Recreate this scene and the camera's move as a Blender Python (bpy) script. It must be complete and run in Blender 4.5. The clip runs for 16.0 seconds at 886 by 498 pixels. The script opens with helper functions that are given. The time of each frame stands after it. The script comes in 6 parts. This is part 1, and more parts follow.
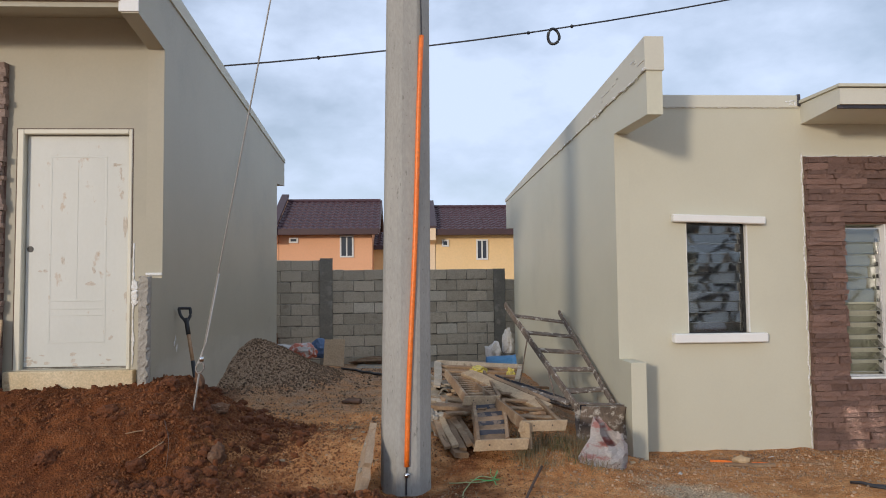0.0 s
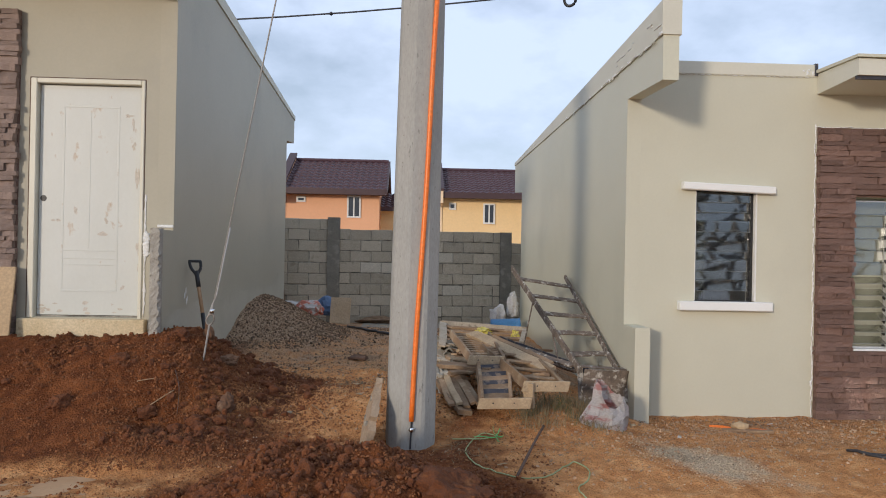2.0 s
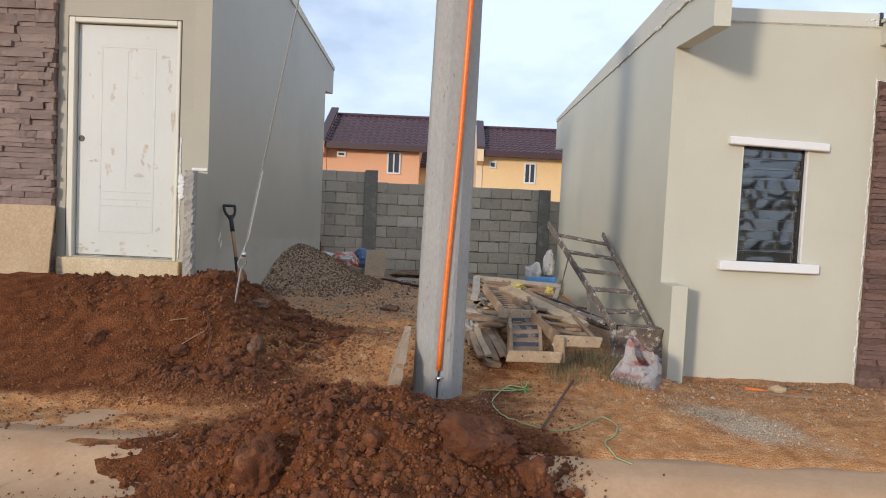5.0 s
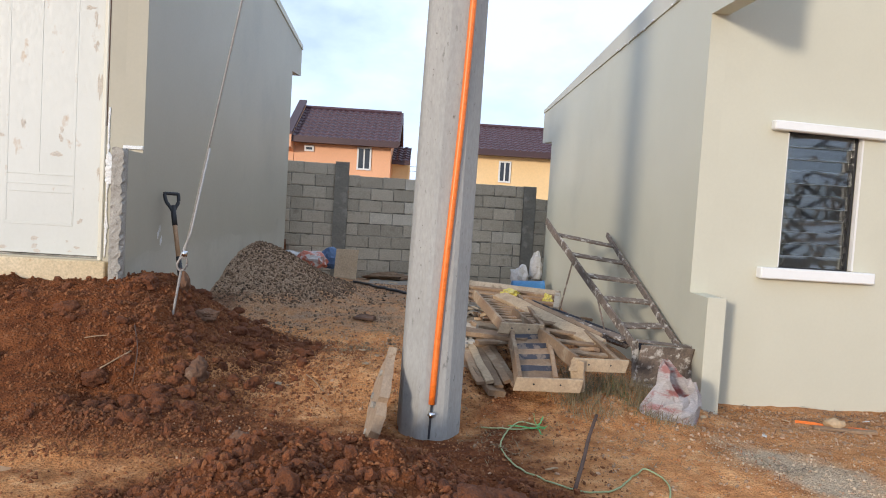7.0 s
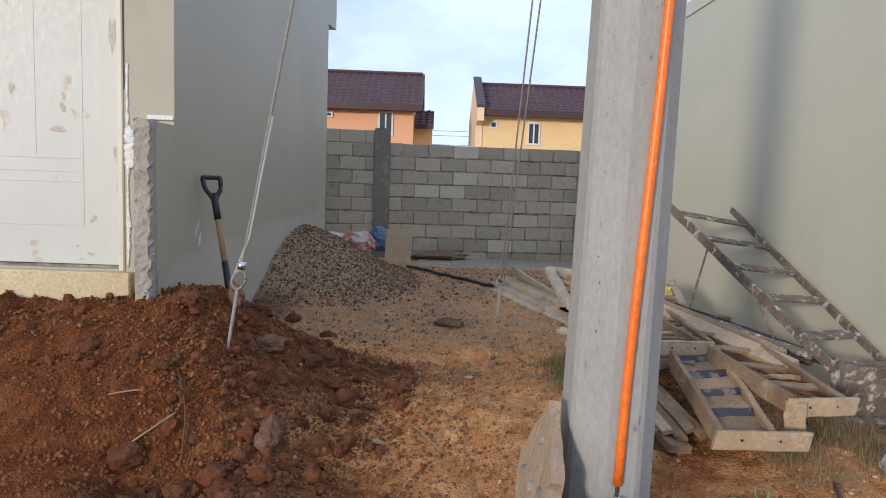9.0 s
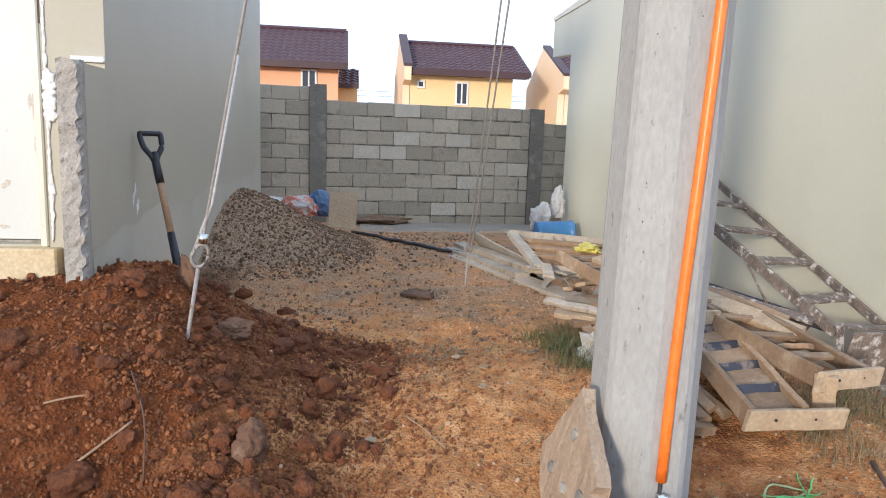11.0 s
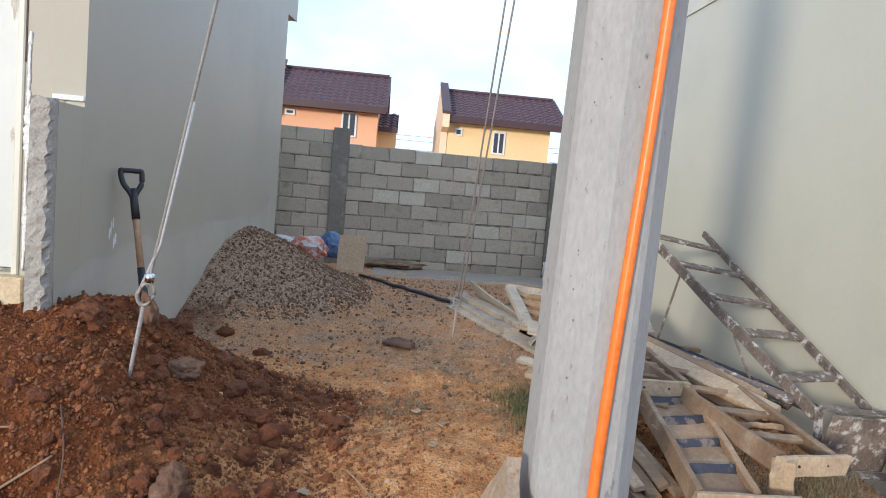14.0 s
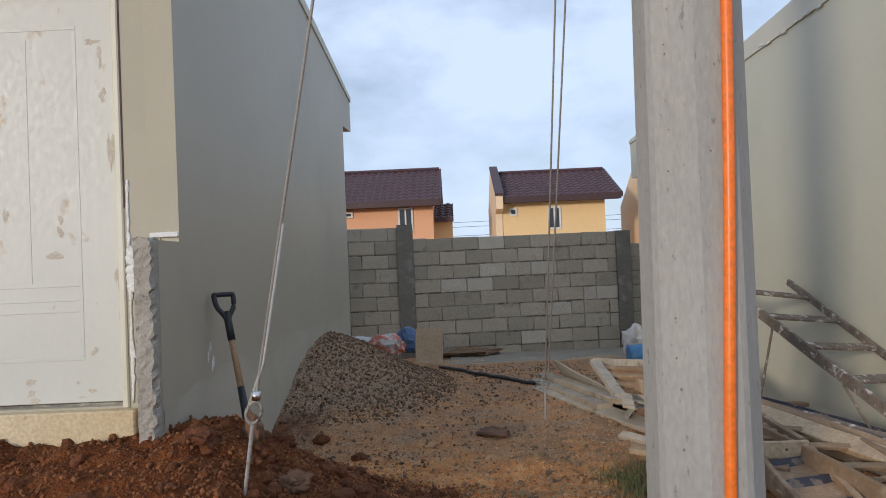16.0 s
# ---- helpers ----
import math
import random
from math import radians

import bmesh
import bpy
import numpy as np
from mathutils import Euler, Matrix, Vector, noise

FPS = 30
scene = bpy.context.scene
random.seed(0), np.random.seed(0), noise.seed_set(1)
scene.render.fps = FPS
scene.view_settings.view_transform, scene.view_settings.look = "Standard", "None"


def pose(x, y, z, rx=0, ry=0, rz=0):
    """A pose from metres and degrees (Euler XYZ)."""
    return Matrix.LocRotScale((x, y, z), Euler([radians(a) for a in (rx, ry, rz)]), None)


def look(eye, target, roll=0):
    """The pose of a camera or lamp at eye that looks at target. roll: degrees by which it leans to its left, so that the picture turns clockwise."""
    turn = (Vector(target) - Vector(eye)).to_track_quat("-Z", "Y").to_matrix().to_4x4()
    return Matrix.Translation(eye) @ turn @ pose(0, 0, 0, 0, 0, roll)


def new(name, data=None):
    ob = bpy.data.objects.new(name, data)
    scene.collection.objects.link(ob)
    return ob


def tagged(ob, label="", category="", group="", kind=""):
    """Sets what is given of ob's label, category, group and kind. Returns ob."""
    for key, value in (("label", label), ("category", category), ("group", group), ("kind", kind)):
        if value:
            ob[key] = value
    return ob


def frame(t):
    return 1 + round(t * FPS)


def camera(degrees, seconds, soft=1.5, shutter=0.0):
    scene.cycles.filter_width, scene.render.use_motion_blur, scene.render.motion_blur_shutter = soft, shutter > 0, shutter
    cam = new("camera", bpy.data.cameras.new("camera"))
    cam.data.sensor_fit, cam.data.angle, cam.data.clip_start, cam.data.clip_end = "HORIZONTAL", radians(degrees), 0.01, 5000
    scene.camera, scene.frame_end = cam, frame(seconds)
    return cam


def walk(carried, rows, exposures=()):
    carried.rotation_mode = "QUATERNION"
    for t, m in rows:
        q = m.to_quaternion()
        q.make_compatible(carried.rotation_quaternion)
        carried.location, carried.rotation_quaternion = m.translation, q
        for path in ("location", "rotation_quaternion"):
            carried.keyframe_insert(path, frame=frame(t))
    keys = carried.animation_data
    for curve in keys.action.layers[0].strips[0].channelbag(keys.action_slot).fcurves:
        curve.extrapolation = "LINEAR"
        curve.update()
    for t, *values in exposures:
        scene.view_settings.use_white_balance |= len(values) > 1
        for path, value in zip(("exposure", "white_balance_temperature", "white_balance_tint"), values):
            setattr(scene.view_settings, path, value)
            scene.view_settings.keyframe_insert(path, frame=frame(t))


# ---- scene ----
cam = camera(64.2, 16.0, 1.0)

PATH = [
    (0, (0.784, -0.275, 1.467), (0.886, 1.719, 1.576), -0.6),
    (0.5, (0.76, -0.297, 1.483), (0.857, 1.697, 1.593), -0.3),
    (1, (0.751, -0.315, 1.465), (0.828, 1.682, 1.553), 0.3),
    (1.5, (0.743, -0.308, 1.462), (0.825, 1.69, 1.528), 0.8),
    (2, (0.755, -0.305, 1.439), (0.841, 1.693, 1.445), 1.1),
    (2.5, (0.76, -0.28, 1.424), (0.829, 1.718, 1.36), 2.2),
    (3, (0.767, -0.254, 1.401), (0.778, 1.744, 1.299), 2.7),
    (3.2, (0.772, -0.246, 1.38), (0.77, 1.752, 1.285), 2.0),
    (5.3, (0.841, -0.189, 1.342), (0.818, 1.808, 1.223), 2.7),
    (5.5, (0.857, -0.154, 1.331), (0.844, 1.838, 1.15), 1.8),
    (6, (0.808, 0.104, 1.325), (1.046, 2.087, 1.231), 2.7),
    (6.5, (0.711, 0.442, 1.318), (1.094, 2.383, 1.026), 2.3),
    (7, (0.643, 0.881, 1.292), (0.713, 2.877, 1.186), 3.5),
    (7.5, (0.523, 1.258, 1.341), (0.531, 3.256, 1.269), 1.2),
    (8, (0.342, 1.626, 1.345), (0.443, 3.623, 1.325), 0.7),
    (8.5, (0.208, 1.984, 1.352), (0.083, 3.975, 1.214), 1.4),
    (9, (0.009, 2.217, 1.369), (0.05, 4.205, 1.159), 2.1),
    (9.5, (-0.149, 2.469, 1.343), (0.082, 4.442, 1.115), 1.5),
    (9.7, (-0.13, 2.508, 1.342), (0.091, 4.484, 1.129), 1.1),
    (11.8, (-0.373, 2.741, 1.315), (-0.016, 4.676, 0.958), 3.0),
    (12, (-0.344, 2.697, 1.318), (0.056, 4.624, 0.96), 2.8),
    (12.5, (-0.295, 2.69, 1.317), (0.171, 4.6, 0.95), 1.6),
    (13, (-0.221, 2.679, 1.329), (0.043, 4.645, 1.068), 2.4),
    (13.5, (-0.006, 2.664, 1.391), (0.187, 4.647, 1.222), 3.6),
    (14, (0.057, 2.676, 1.382), (0.211, 4.662, 1.195), 5.1),
    (14.5, (0.036, 2.683, 1.401), (0.286, 4.666, 1.336), 0.7),
    (15, (0.001, 2.644, 1.438), (0.083, 4.636, 1.597), -3.8),
    (15.5, (-0.009, 2.63, 1.429), (0.073, 4.624, 1.558), -3.4),
    (16, (-0.036, 2.625, 1.404), (-0.064, 4.624, 1.451), -2.5),
]
EXPOSURES = [(0, 0.15, 6880, 12.5), (2, 0.22, 6880, 12.5), (3, 0.33, 6880, 12.5), (5.5, 0.47, 6760, 13), (6.0, 0.55, 6750, 12), (6.5, 0.71, 6700, 12), (7.0, 0.69, 6650, 12), (7.5, 0.60, 6600, 12), (8, 0.45, 6550, 12), (8.5, 0.37, 6550, 12), (9, 0.47, 6550, 12), (9.5, 0.70, 6550, 12), (12, 1.17, 6450, 12), (12.5, 1.22, 6450, 12), (13, 1.11, 6350, 11), (13.5, 0.90, 6250, 10), (14.5, 0.87, 6350, 11), (15, 0.41, 6650, 11), (15.5, 0.27, 6650, 11), (16, 0.17, 6700, 11)]
walk(cam, [(t, look(eye, target, roll)) for t, eye, target, roll in PATH], EXPOSURES)

# ---- world, sun ----
SUN_DIR = Vector((0.536, 0.826, -0.176)).normalized()      # the way the light travels
world = bpy.data.worlds.new("sky")
scene.world = world
world.use_nodes = True
wn, wl = world.node_tree.nodes, world.node_tree.links
wn.clear()
sky = wn.new("ShaderNodeTexSky")
sky.sky_type = 'NISHITA'
sky.sun_disc = False
sky.sun_elevation = math.asin(-SUN_DIR.z)
sky.sun_rotation = math.atan2(-SUN_DIR.x, -SUN_DIR.y)
sky.air_density, sky.dust_density, sky.ozone_density = 1.0, 0.6, 2.0
wco = wn.new("ShaderNodeTexCoord")
wmap = wn.new("ShaderNodeMapping")
wmap.inputs["Scale"].default_value = (2.2, 2.2, 4.2)
wl.new(wco.outputs["Generated"], wmap.inputs["Vector"])
wnoise = wn.new("ShaderNodeTexNoise")
wnoise.inputs["Scale"].default_value = 2.1
wnoise.inputs["Detail"].default_value = 6
wnoise.inputs["Roughness"].default_value = 0.55
wl.new(wmap.outputs["Vector"], wnoise.inputs["Vector"])
wramp = wn.new("ShaderNodeValToRGB")
wramp.color_ramp.elements[0].position, wramp.color_ramp.elements[1].position = 0.36, 0.64
wramp.color_ramp.elements[0].color = (0.50, 0.50, 0.50, 1)
wramp.color_ramp.elements[1].color = (0.95, 0.95, 0.95, 1)
wl.new(wnoise.outputs["Fac"], wramp.inputs["Fac"])
wmix = wn.new("ShaderNodeMix")
wmix.data_type = 'RGBA'
wl.new(wramp.outputs["Color"], wmix.inputs["Factor"])
wl.new(sky.outputs["Color"], wmix.inputs["A"])
CLOUD = (7.3, 9.1, 12.2, 1)
wmix.inputs["B"].default_value = CLOUD
wbg = wn.new("ShaderNodeBackground")
wbg.inputs["Strength"].default_value = 0.085
wl.new(wmix.outputs["Result"], wbg.inputs["Color"])
wout = wn.new("ShaderNodeOutputWorld")
wl.new(wbg.outputs["Background"], wout.inputs["Surface"])

sun = new("sun", bpy.data.lights.new("sun", 'SUN'))
sun.data.energy, sun.data.angle, sun.data.color = 1.55, radians(6), (1.0, 0.905, 0.78)
sun.matrix_world = look((-20, -30, 15), Vector((-20, -30, 15)) + SUN_DIR)

# ---- materials ----
def material(name, a, b, rough=0.85, scale=6.0, fine=60.0, bump=0.3, spread=0.5, metal=0.0, c=None, c_scale=1.3, c_at=0.6, c_soft=0.08,
             stretch=(1, 1, 1), vary=0.0, depth=0.01, coat=0.0, speckle=0.17, island=0.0):
    """Two-scale colour a to b, patches of c, fine relief; vary: spread of value from piece to piece."""
    m = bpy.data.materials.new(name)
    m.use_nodes = True
    n, l = m.node_tree.nodes, m.node_tree.links
    p = n["Principled BSDF"]
    co = n.new("ShaderNodeTexCoord")
    info = n.new("ShaderNodeObjectInfo")
    shift = n.new("ShaderNodeVectorMath")
    shift.operation = 'MULTIPLY_ADD'
    l.new(info.outputs["Random"], shift.inputs[0])
    shift.inputs[1].default_value = (7.3, 11.1, 5.7)
    l.new(co.outputs["Object"], shift.inputs[2])
    mp = n.new("ShaderNodeMapping")
    mp.inputs["Scale"].default_value = stretch
    l.new(shift.outputs[0], mp.inputs["Vector"])

    def tex(s, detail=5.0, r=0.6):
        t = n.new("ShaderNodeTexNoise")
        t.inputs["Scale"].default_value, t.inputs["Detail"].default_value, t.inputs["Roughness"].default_value = s, detail, r
        l.new(mp.outputs["Vector"], t.inputs["Vector"])
        return t.outputs["Fac"]

    def ramp(src, lo, hi, va=0.0, vb=1.0):
        r = n.new("ShaderNodeMapRange")
        r.inputs["From Min"].default_value, r.inputs["From Max"].default_value = lo, hi
        r.inputs["To Min"].default_value, r.inputs["To Max"].default_value = va, vb
        l.new(src, r.inputs["Value"])
        return r.outputs["Result"]

    def mix(fac, x, y, blend='MIX'):
        k = n.new("ShaderNodeMix")
        k.data_type, k.blend_type = 'RGBA', blend
        for slot, v in (("Factor", fac), ("A", x), ("B", y)):
            if isinstance(v, (tuple, float, int)):
                k.inputs[slot].default_value = (*v, 1) if isinstance(v, tuple) else v
            else:
                l.new(v, k.inputs[slot])
        return k.outputs["Result"]

    big, small = tex(scale), tex(fine, 3.0)
    col = mix(ramp(big, 0.5 - spread / 2, 0.5 + spread / 2), a, b)
    grain = ramp(small, 0.3, 0.7, 1 - speckle, 1 + speckle)
    g3 = n.new("ShaderNodeCombineColor")
    for s in ("Red", "Green", "Blue"):
        l.new(grain, g3.inputs[s])
    col = mix(1.0, col, g3.outputs["Color"], 'MULTIPLY')
    if c:
        col = mix(ramp(tex(c_scale, 8.0, 0.65), c_at, c_at + c_soft), col, c)
    if island:
        geo = n.new("ShaderNodeNewGeometry")
        i3 = n.new("ShaderNodeCombineColor")
        iv = ramp(geo.outputs["Random Per Island"], 0, 1, 1 - island, 1 + island)
        for s in ("Red", "Green", "Blue"):
            l.new(iv, i3.inputs[s])
        col = mix(1.0, col, i3.outputs["Color"], 'MULTIPLY')
    if vary:
        v3 = n.new("ShaderNodeCombineColor")
        vv = ramp(info.outputs["Random"], 0, 1, 1 - vary, 1 + vary)
        for s in ("Red", "Green", "Blue"):
            l.new(vv, v3.inputs[s])
        col = mix(1.0, col, v3.outputs["Color"], 'MULTIPLY')
    l.new(col, p.inputs["Base Color"])
    l.new(ramp(small, 0.3, 0.7, max(0.0, rough - 0.1), min(1.0, rough + 0.1)), p.inputs["Roughness"])
    p.inputs["Metallic"].default_value = metal
    p.inputs["Coat Weight"].default_value = coat
    if bump:
        add = n.new("ShaderNodeMath")
        add.operation = 'MULTIPLY_ADD'
        l.new(small, add.inputs[0])
        add.inputs[1].default_value = 0.5
        l.new(big, add.inputs[2])
        bp = n.new("ShaderNodeBump")
        bp.inputs["Strength"].default_value, bp.inputs["Distance"].default_value = bump, depth
        l.new(add.outputs[0], bp.inputs["Height"])
        l.new(bp.outputs["Normal"], p.inputs["Normal"])
    return m


M = {}
M["paint"] = material("beige_wall_paint", (0.51, 0.49, 0.39), (0.565, 0.545, 0.435), 0.7, 0.9, 45, 0.03, 0.5, c=(0.485, 0.465, 0.375), c_scale=0.7, c_at=0.55, c_soft=0.25, depth=0.002, speckle=0.02)
M["paint_side"] = material("grey_beige_wall_paint", (0.53, 0.515, 0.405), (0.585, 0.565, 0.448), 0.5, 0.8, 40, 0.03, 0.5, c=(0.49, 0.477, 0.38), c_scale=0.6, c_at=0.55, c_soft=0.25, depth=0.002, speckle=0.025)
M["trim"] = material("pale_trim_paint", (0.56, 0.54, 0.45), (0.62, 0.60, 0.505), 0.6, 2, 50, 0.03, depth=0.002, speckle=0.025)
M["white"] = material("white_paint", (0.72, 0.72, 0.70), (0.78, 0.78, 0.76), 0.6, 2, 40, 0.0, depth=0.002, speckle=0.012)
M["caulk"] = material("white_filler", (0.72, 0.72, 0.70), (0.8, 0.8, 0.78), 0.8, 30, 120, 0.6)
M["door"] = material("worn_white_door_paint", (0.52, 0.53, 0.487), (0.59, 0.60, 0.557), 0.5, 1.5, 40, 0.0, 0.5, c=(0.45, 0.36, 0.27), c_scale=6, c_at=0.625, c_soft=0.07, depth=0.003, speckle=0.02, stretch=(1, 1, 0.6))
M["jamb"] = material("cream_jamb_paint", (0.60, 0.57, 0.46), (0.68, 0.65, 0.54), 0.5, 2, 50, 0.0, c=(0.42, 0.36, 0.28), c_scale=6, c_at=0.67, depth=0.002, speckle=0.015)
M["rawconc"] = material("raw_concrete", (0.31, 0.285, 0.245), (0.41, 0.38, 0.33), 0.95, 12, 90, 1.0, 0.4, depth=0.012, c=(0.21, 0.19, 0.16), c_scale=26, c_at=0.60, c_soft=0.06)
M["threshold"] = material("cream_splashed_concrete", (0.54, 0.415, 0.245), (0.66, 0.54, 0.36), 0.9, 5, 60, 0.4, c=(0.38, 0.215, 0.11), c_scale=4, c_at=0.58)
M["pole"] = material("spun_concrete", (0.315, 0.308, 0.284), (0.40, 0.388, 0.358), 0.9, 4, 70, 0.45, 0.6, c=(0.225, 0.22, 0.20), c_scale=34, c_at=0.625, c_soft=0.05, stretch=(1, 1, 0.35), speckle=0.10)
M["block"] = material("hollow_block_concrete", (0.43, 0.37, 0.285), (0.52, 0.455, 0.36), 0.95, 5, 55, 0.8, 0.5, vary=0.17, c=(0.34, 0.29, 0.22), c_scale=5, c_at=0.56, c_soft=0.15)
M["mortar"] = material("dark_mortar", (0.15, 0.135, 0.11), (0.42, 0.385, 0.325), 0.95, 7, 60, 0.9, 0.25)
M["post"] = material("dark_poured_concrete", (0.185, 0.168, 0.14), (0.255, 0.235, 0.198), 0.9, 4, 50, 0.5, c=(0.31, 0.285, 0.24), c_scale=5, c_at=0.58)
M["lightblock"] = material("pale_hollow_block_concrete", (0.55, 0.495, 0.40), (0.63, 0.57, 0.475), 0.95, 5, 55, 0.6, vary=0.06)
M["stone"] = material("brown_ledge_stone", (0.21, 0.118, 0.093), (0.32, 0.20, 0.158), 0.85, 9, 70, 0.9, 0.5, vary=0.25, depth=0.02, c=(0.14, 0.085, 0.07), c_scale=9, c_at=0.58)
M["stone_pale"] = material("dusty_pink_ledge_stone", (0.27, 0.19, 0.155), (0.37, 0.275, 0.23), 0.85, 7, 60, 0.8, 0.5, vary=0.2, depth=0.015, c=(0.20, 0.14, 0.115), c_scale=9, c_at=0.6)
M["stone_bed"] = material("brown_stone_bed", (0.13, 0.075, 0.058), (0.19, 0.115, 0.088), 0.9, 10, 60, 0.6)
M["kerb"] = material("soiled_kerb_concrete", (0.47, 0.275, 0.145), (0.53, 0.335, 0.19), 0.9, 2.2, 40, 0.3, 0.6, c=(0.41, 0.215, 0.10), c_scale=1.8, c_at=0.48, c_soft=0.3, speckle=0.08)
M["road"] = material("muddy_concrete_road", (0.46, 0.285, 0.165), (0.53, 0.365, 0.235), 0.85, 1.2, 40, 0.3, 0.6, c=(0.40, 0.215, 0.11), c_scale=1.1, c_at=0.48, c_soft=0.3, stretch=(0.5, 1.6, 1), speckle=0.08)
M["apron"] = material("wet_grey_concrete_slab", (0.27, 0.235, 0.19), (0.36, 0.315, 0.255), 0.8, 3, 40, 0.4)
M["roof"] = material("maroon_roof_tile", (0.060, 0.027, 0.034), (0.080, 0.036, 0.044), 0.55, 1.0, 12, 0.1, vary=0.05)
M["fascia"] = material("dark_maroon_fascia", (0.05, 0.022, 0.024), (0.065, 0.03, 0.03), 0.5, 1.0, 20, 0.05)
M["orange_wall"] = material("orange_house_paint", (0.74, 0.38, 0.21), (0.79, 0.42, 0.24), 0.8, 0.7, 12, 0.0, speckle=0.04)
M["yellow_wall"] = material("yellow_house_paint", (0.78, 0.53, 0.26), (0.82, 0.57, 0.30), 0.8, 0.7, 12, 0.0, speckle=0.04)
M["cream_wall"] = material("cream_house_paint", (0.78, 0.58, 0.38), (0.82, 0.62, 0.42), 0.8, 0.7, 12, 0.0, speckle=0.04)
M["wood"] = material("weathered_formwork_wood", (0.205, 0.122, 0.070), (0.35, 0.235, 0.14), 0.9, 5, 60, 0.6, 0.5, vary=0.25, c=(0.44, 0.35, 0.245), c_scale=5, c_at=0.55, c_soft=0.15)
M["palewood"] = material("bleached_plank_wood", (0.30, 0.205, 0.125), (0.48, 0.365, 0.235), 0.9, 6, 60, 0.6, 0.5, vary=0.2, c=(0.19, 0.12, 0.072), c_scale=6, c_at=0.56, c_soft=0.14)
M["greywood"] = material("cement_grey_plank_wood", (0.32, 0.265, 0.20), (0.47, 0.405, 0.325), 0.9, 5, 60, 0.5, 0.5, vary=0.15, c=(0.21, 0.17, 0.125), c_scale=6, c_at=0.57)
M["plywood"] = material("tan_plywood", (0.42, 0.29, 0.165), (0.50, 0.36, 0.22), 0.8, 3, 50, 0.2, 0.5, c=(0.36, 0.22, 0.11), c_scale=2.5, c_at=0.62)
M["rust"] = material("rusty_splashed_steel", (0.095, 0.072, 0.056), (0.215, 0.165, 0.13), 0.85, 7, 70, 0.6, 0.4, metal=0.0, c=(0.52, 0.48, 0.42), c_scale=17, c_at=0.54, c_soft=0.10, speckle=0.3)
M["bluesteel"] = material("dark_painted_steel", (0.032, 0.032, 0.042), (0.06, 0.057, 0.066), 0.5, 8, 60, 0.2, metal=0.3, c=(0.20, 0.15, 0.115), c_scale=9, c_at=0.55, c_soft=0.05)
M["wire"] = material("galvanised_strand", (0.34, 0.335, 0.325), (0.44, 0.435, 0.42), 0.65, 20, 120, 0.2, metal=0.0)
M["paleiron"] = material("dull_galvanised_rod", (0.26, 0.235, 0.21), (0.35, 0.32, 0.29), 0.7, 20, 120, 0.2, metal=0.15, c=(0.20, 0.12, 0.08), c_scale=14, c_at=0.55)
M["orange"] = material("orange_plastic_conduit", (0.85, 0.17, 0.02), (0.90, 0.21, 0.03), 0.4, 3, 40, 0.05)
M["black"] = material("black_plastic", (0.012, 0.012, 0.013), (0.022, 0.022, 0.024), 0.5, 10, 60, 0.1)
M["darkcable"] = material("dark_cable_jacket", (0.03, 0.03, 0.034), (0.05, 0.05, 0.055), 0.6, 10, 60, 0.1)
M["shaft"] = material("varnished_shovel_wood", (0.32, 0.18, 0.09), (0.42, 0.26, 0.14), 0.6, 8, 60, 0.2)
M["slab"] = material("pinkish_broken_concrete", (0.325, 0.225, 0.145), (0.41, 0.305, 0.21), 0.95, 9, 70, 0.7, 0.5, depth=0.012, c=(0.27, 0.165, 0.095), c_scale=11, c_at=0.6)
M["sack"] = material("white_woven_sack", (0.50, 0.46, 0.44), (0.60, 0.56, 0.54), 0.6, 8, 90, 0.4, 0.5, c=(0.52, 0.16, 0.10), c_scale=8, c_at=0.47, c_soft=0.06)
M["sackred"] = material("faded_red_and_white_woven_sack", (0.60, 0.56, 0.54), (0.70, 0.66, 0.64), 0.55, 8, 90, 0.3, 0.5, c=(0.52, 0.24, 0.22), c_scale=5.0, c_at=0.50, c_soft=0.08, stretch=(0.7, 1, 1.9))
M["sackclear"] = material("plain_white_plastic_sack", (0.50, 0.485, 0.47), (0.62, 0.605, 0.59), 0.45, 8, 90, 0.4, c=(0.36, 0.30, 0.25), c_scale=5, c_at=0.6)
M["bluecloth"] = material("blue_plastic_bundle", (0.06, 0.12, 0.24), (0.10, 0.18, 0.32), 0.5, 8, 90, 0.3)
M["bluedrum"] = material("blue_plastic_drum", (0.03, 0.15, 0.33), (0.05, 0.19, 0.40), 0.4, 4, 50, 0.1, c=(0.25, 0.25, 0.25), c_scale=4, c_at=0.63)
M["yellow"] = material("yellow_plastic_bag", (0.50, 0.42, 0.06), (0.62, 0.53, 0.14), 0.5, 8, 60, 0.3, c=(0.34, 0.29, 0.16), c_scale=12, c_at=0.55)
M["rope"] = material("pale_green_twine", (0.26, 0.33, 0.14), (0.42, 0.46, 0.26), 0.8, 12, 120, 0.3)
M["rope_bright"] = material("green_plastic_strap", (0.08, 0.36, 0.10), (0.14, 0.45, 0.16), 0.5, 12, 100, 0.2)
M["drygrass"] = material("dry_grass", (0.17, 0.125, 0.062), (0.28, 0.21, 0.115), 0.9, 6, 60, 0.0)
M["grass"] = material("green_grass", (0.05, 0.078, 0.024), (0.11, 0.125, 0.045), 0.8, 6, 60, 0.0)
M["branch"] = material("dark_stick_bark", (0.09, 0.05, 0.035), (0.14, 0.085, 0.06), 0.9, 12, 80, 0.5)
M["palestick"] = material("peeled_stick", (0.26, 0.16, 0.09), (0.36, 0.235, 0.14), 0.9, 12, 80, 0.3)
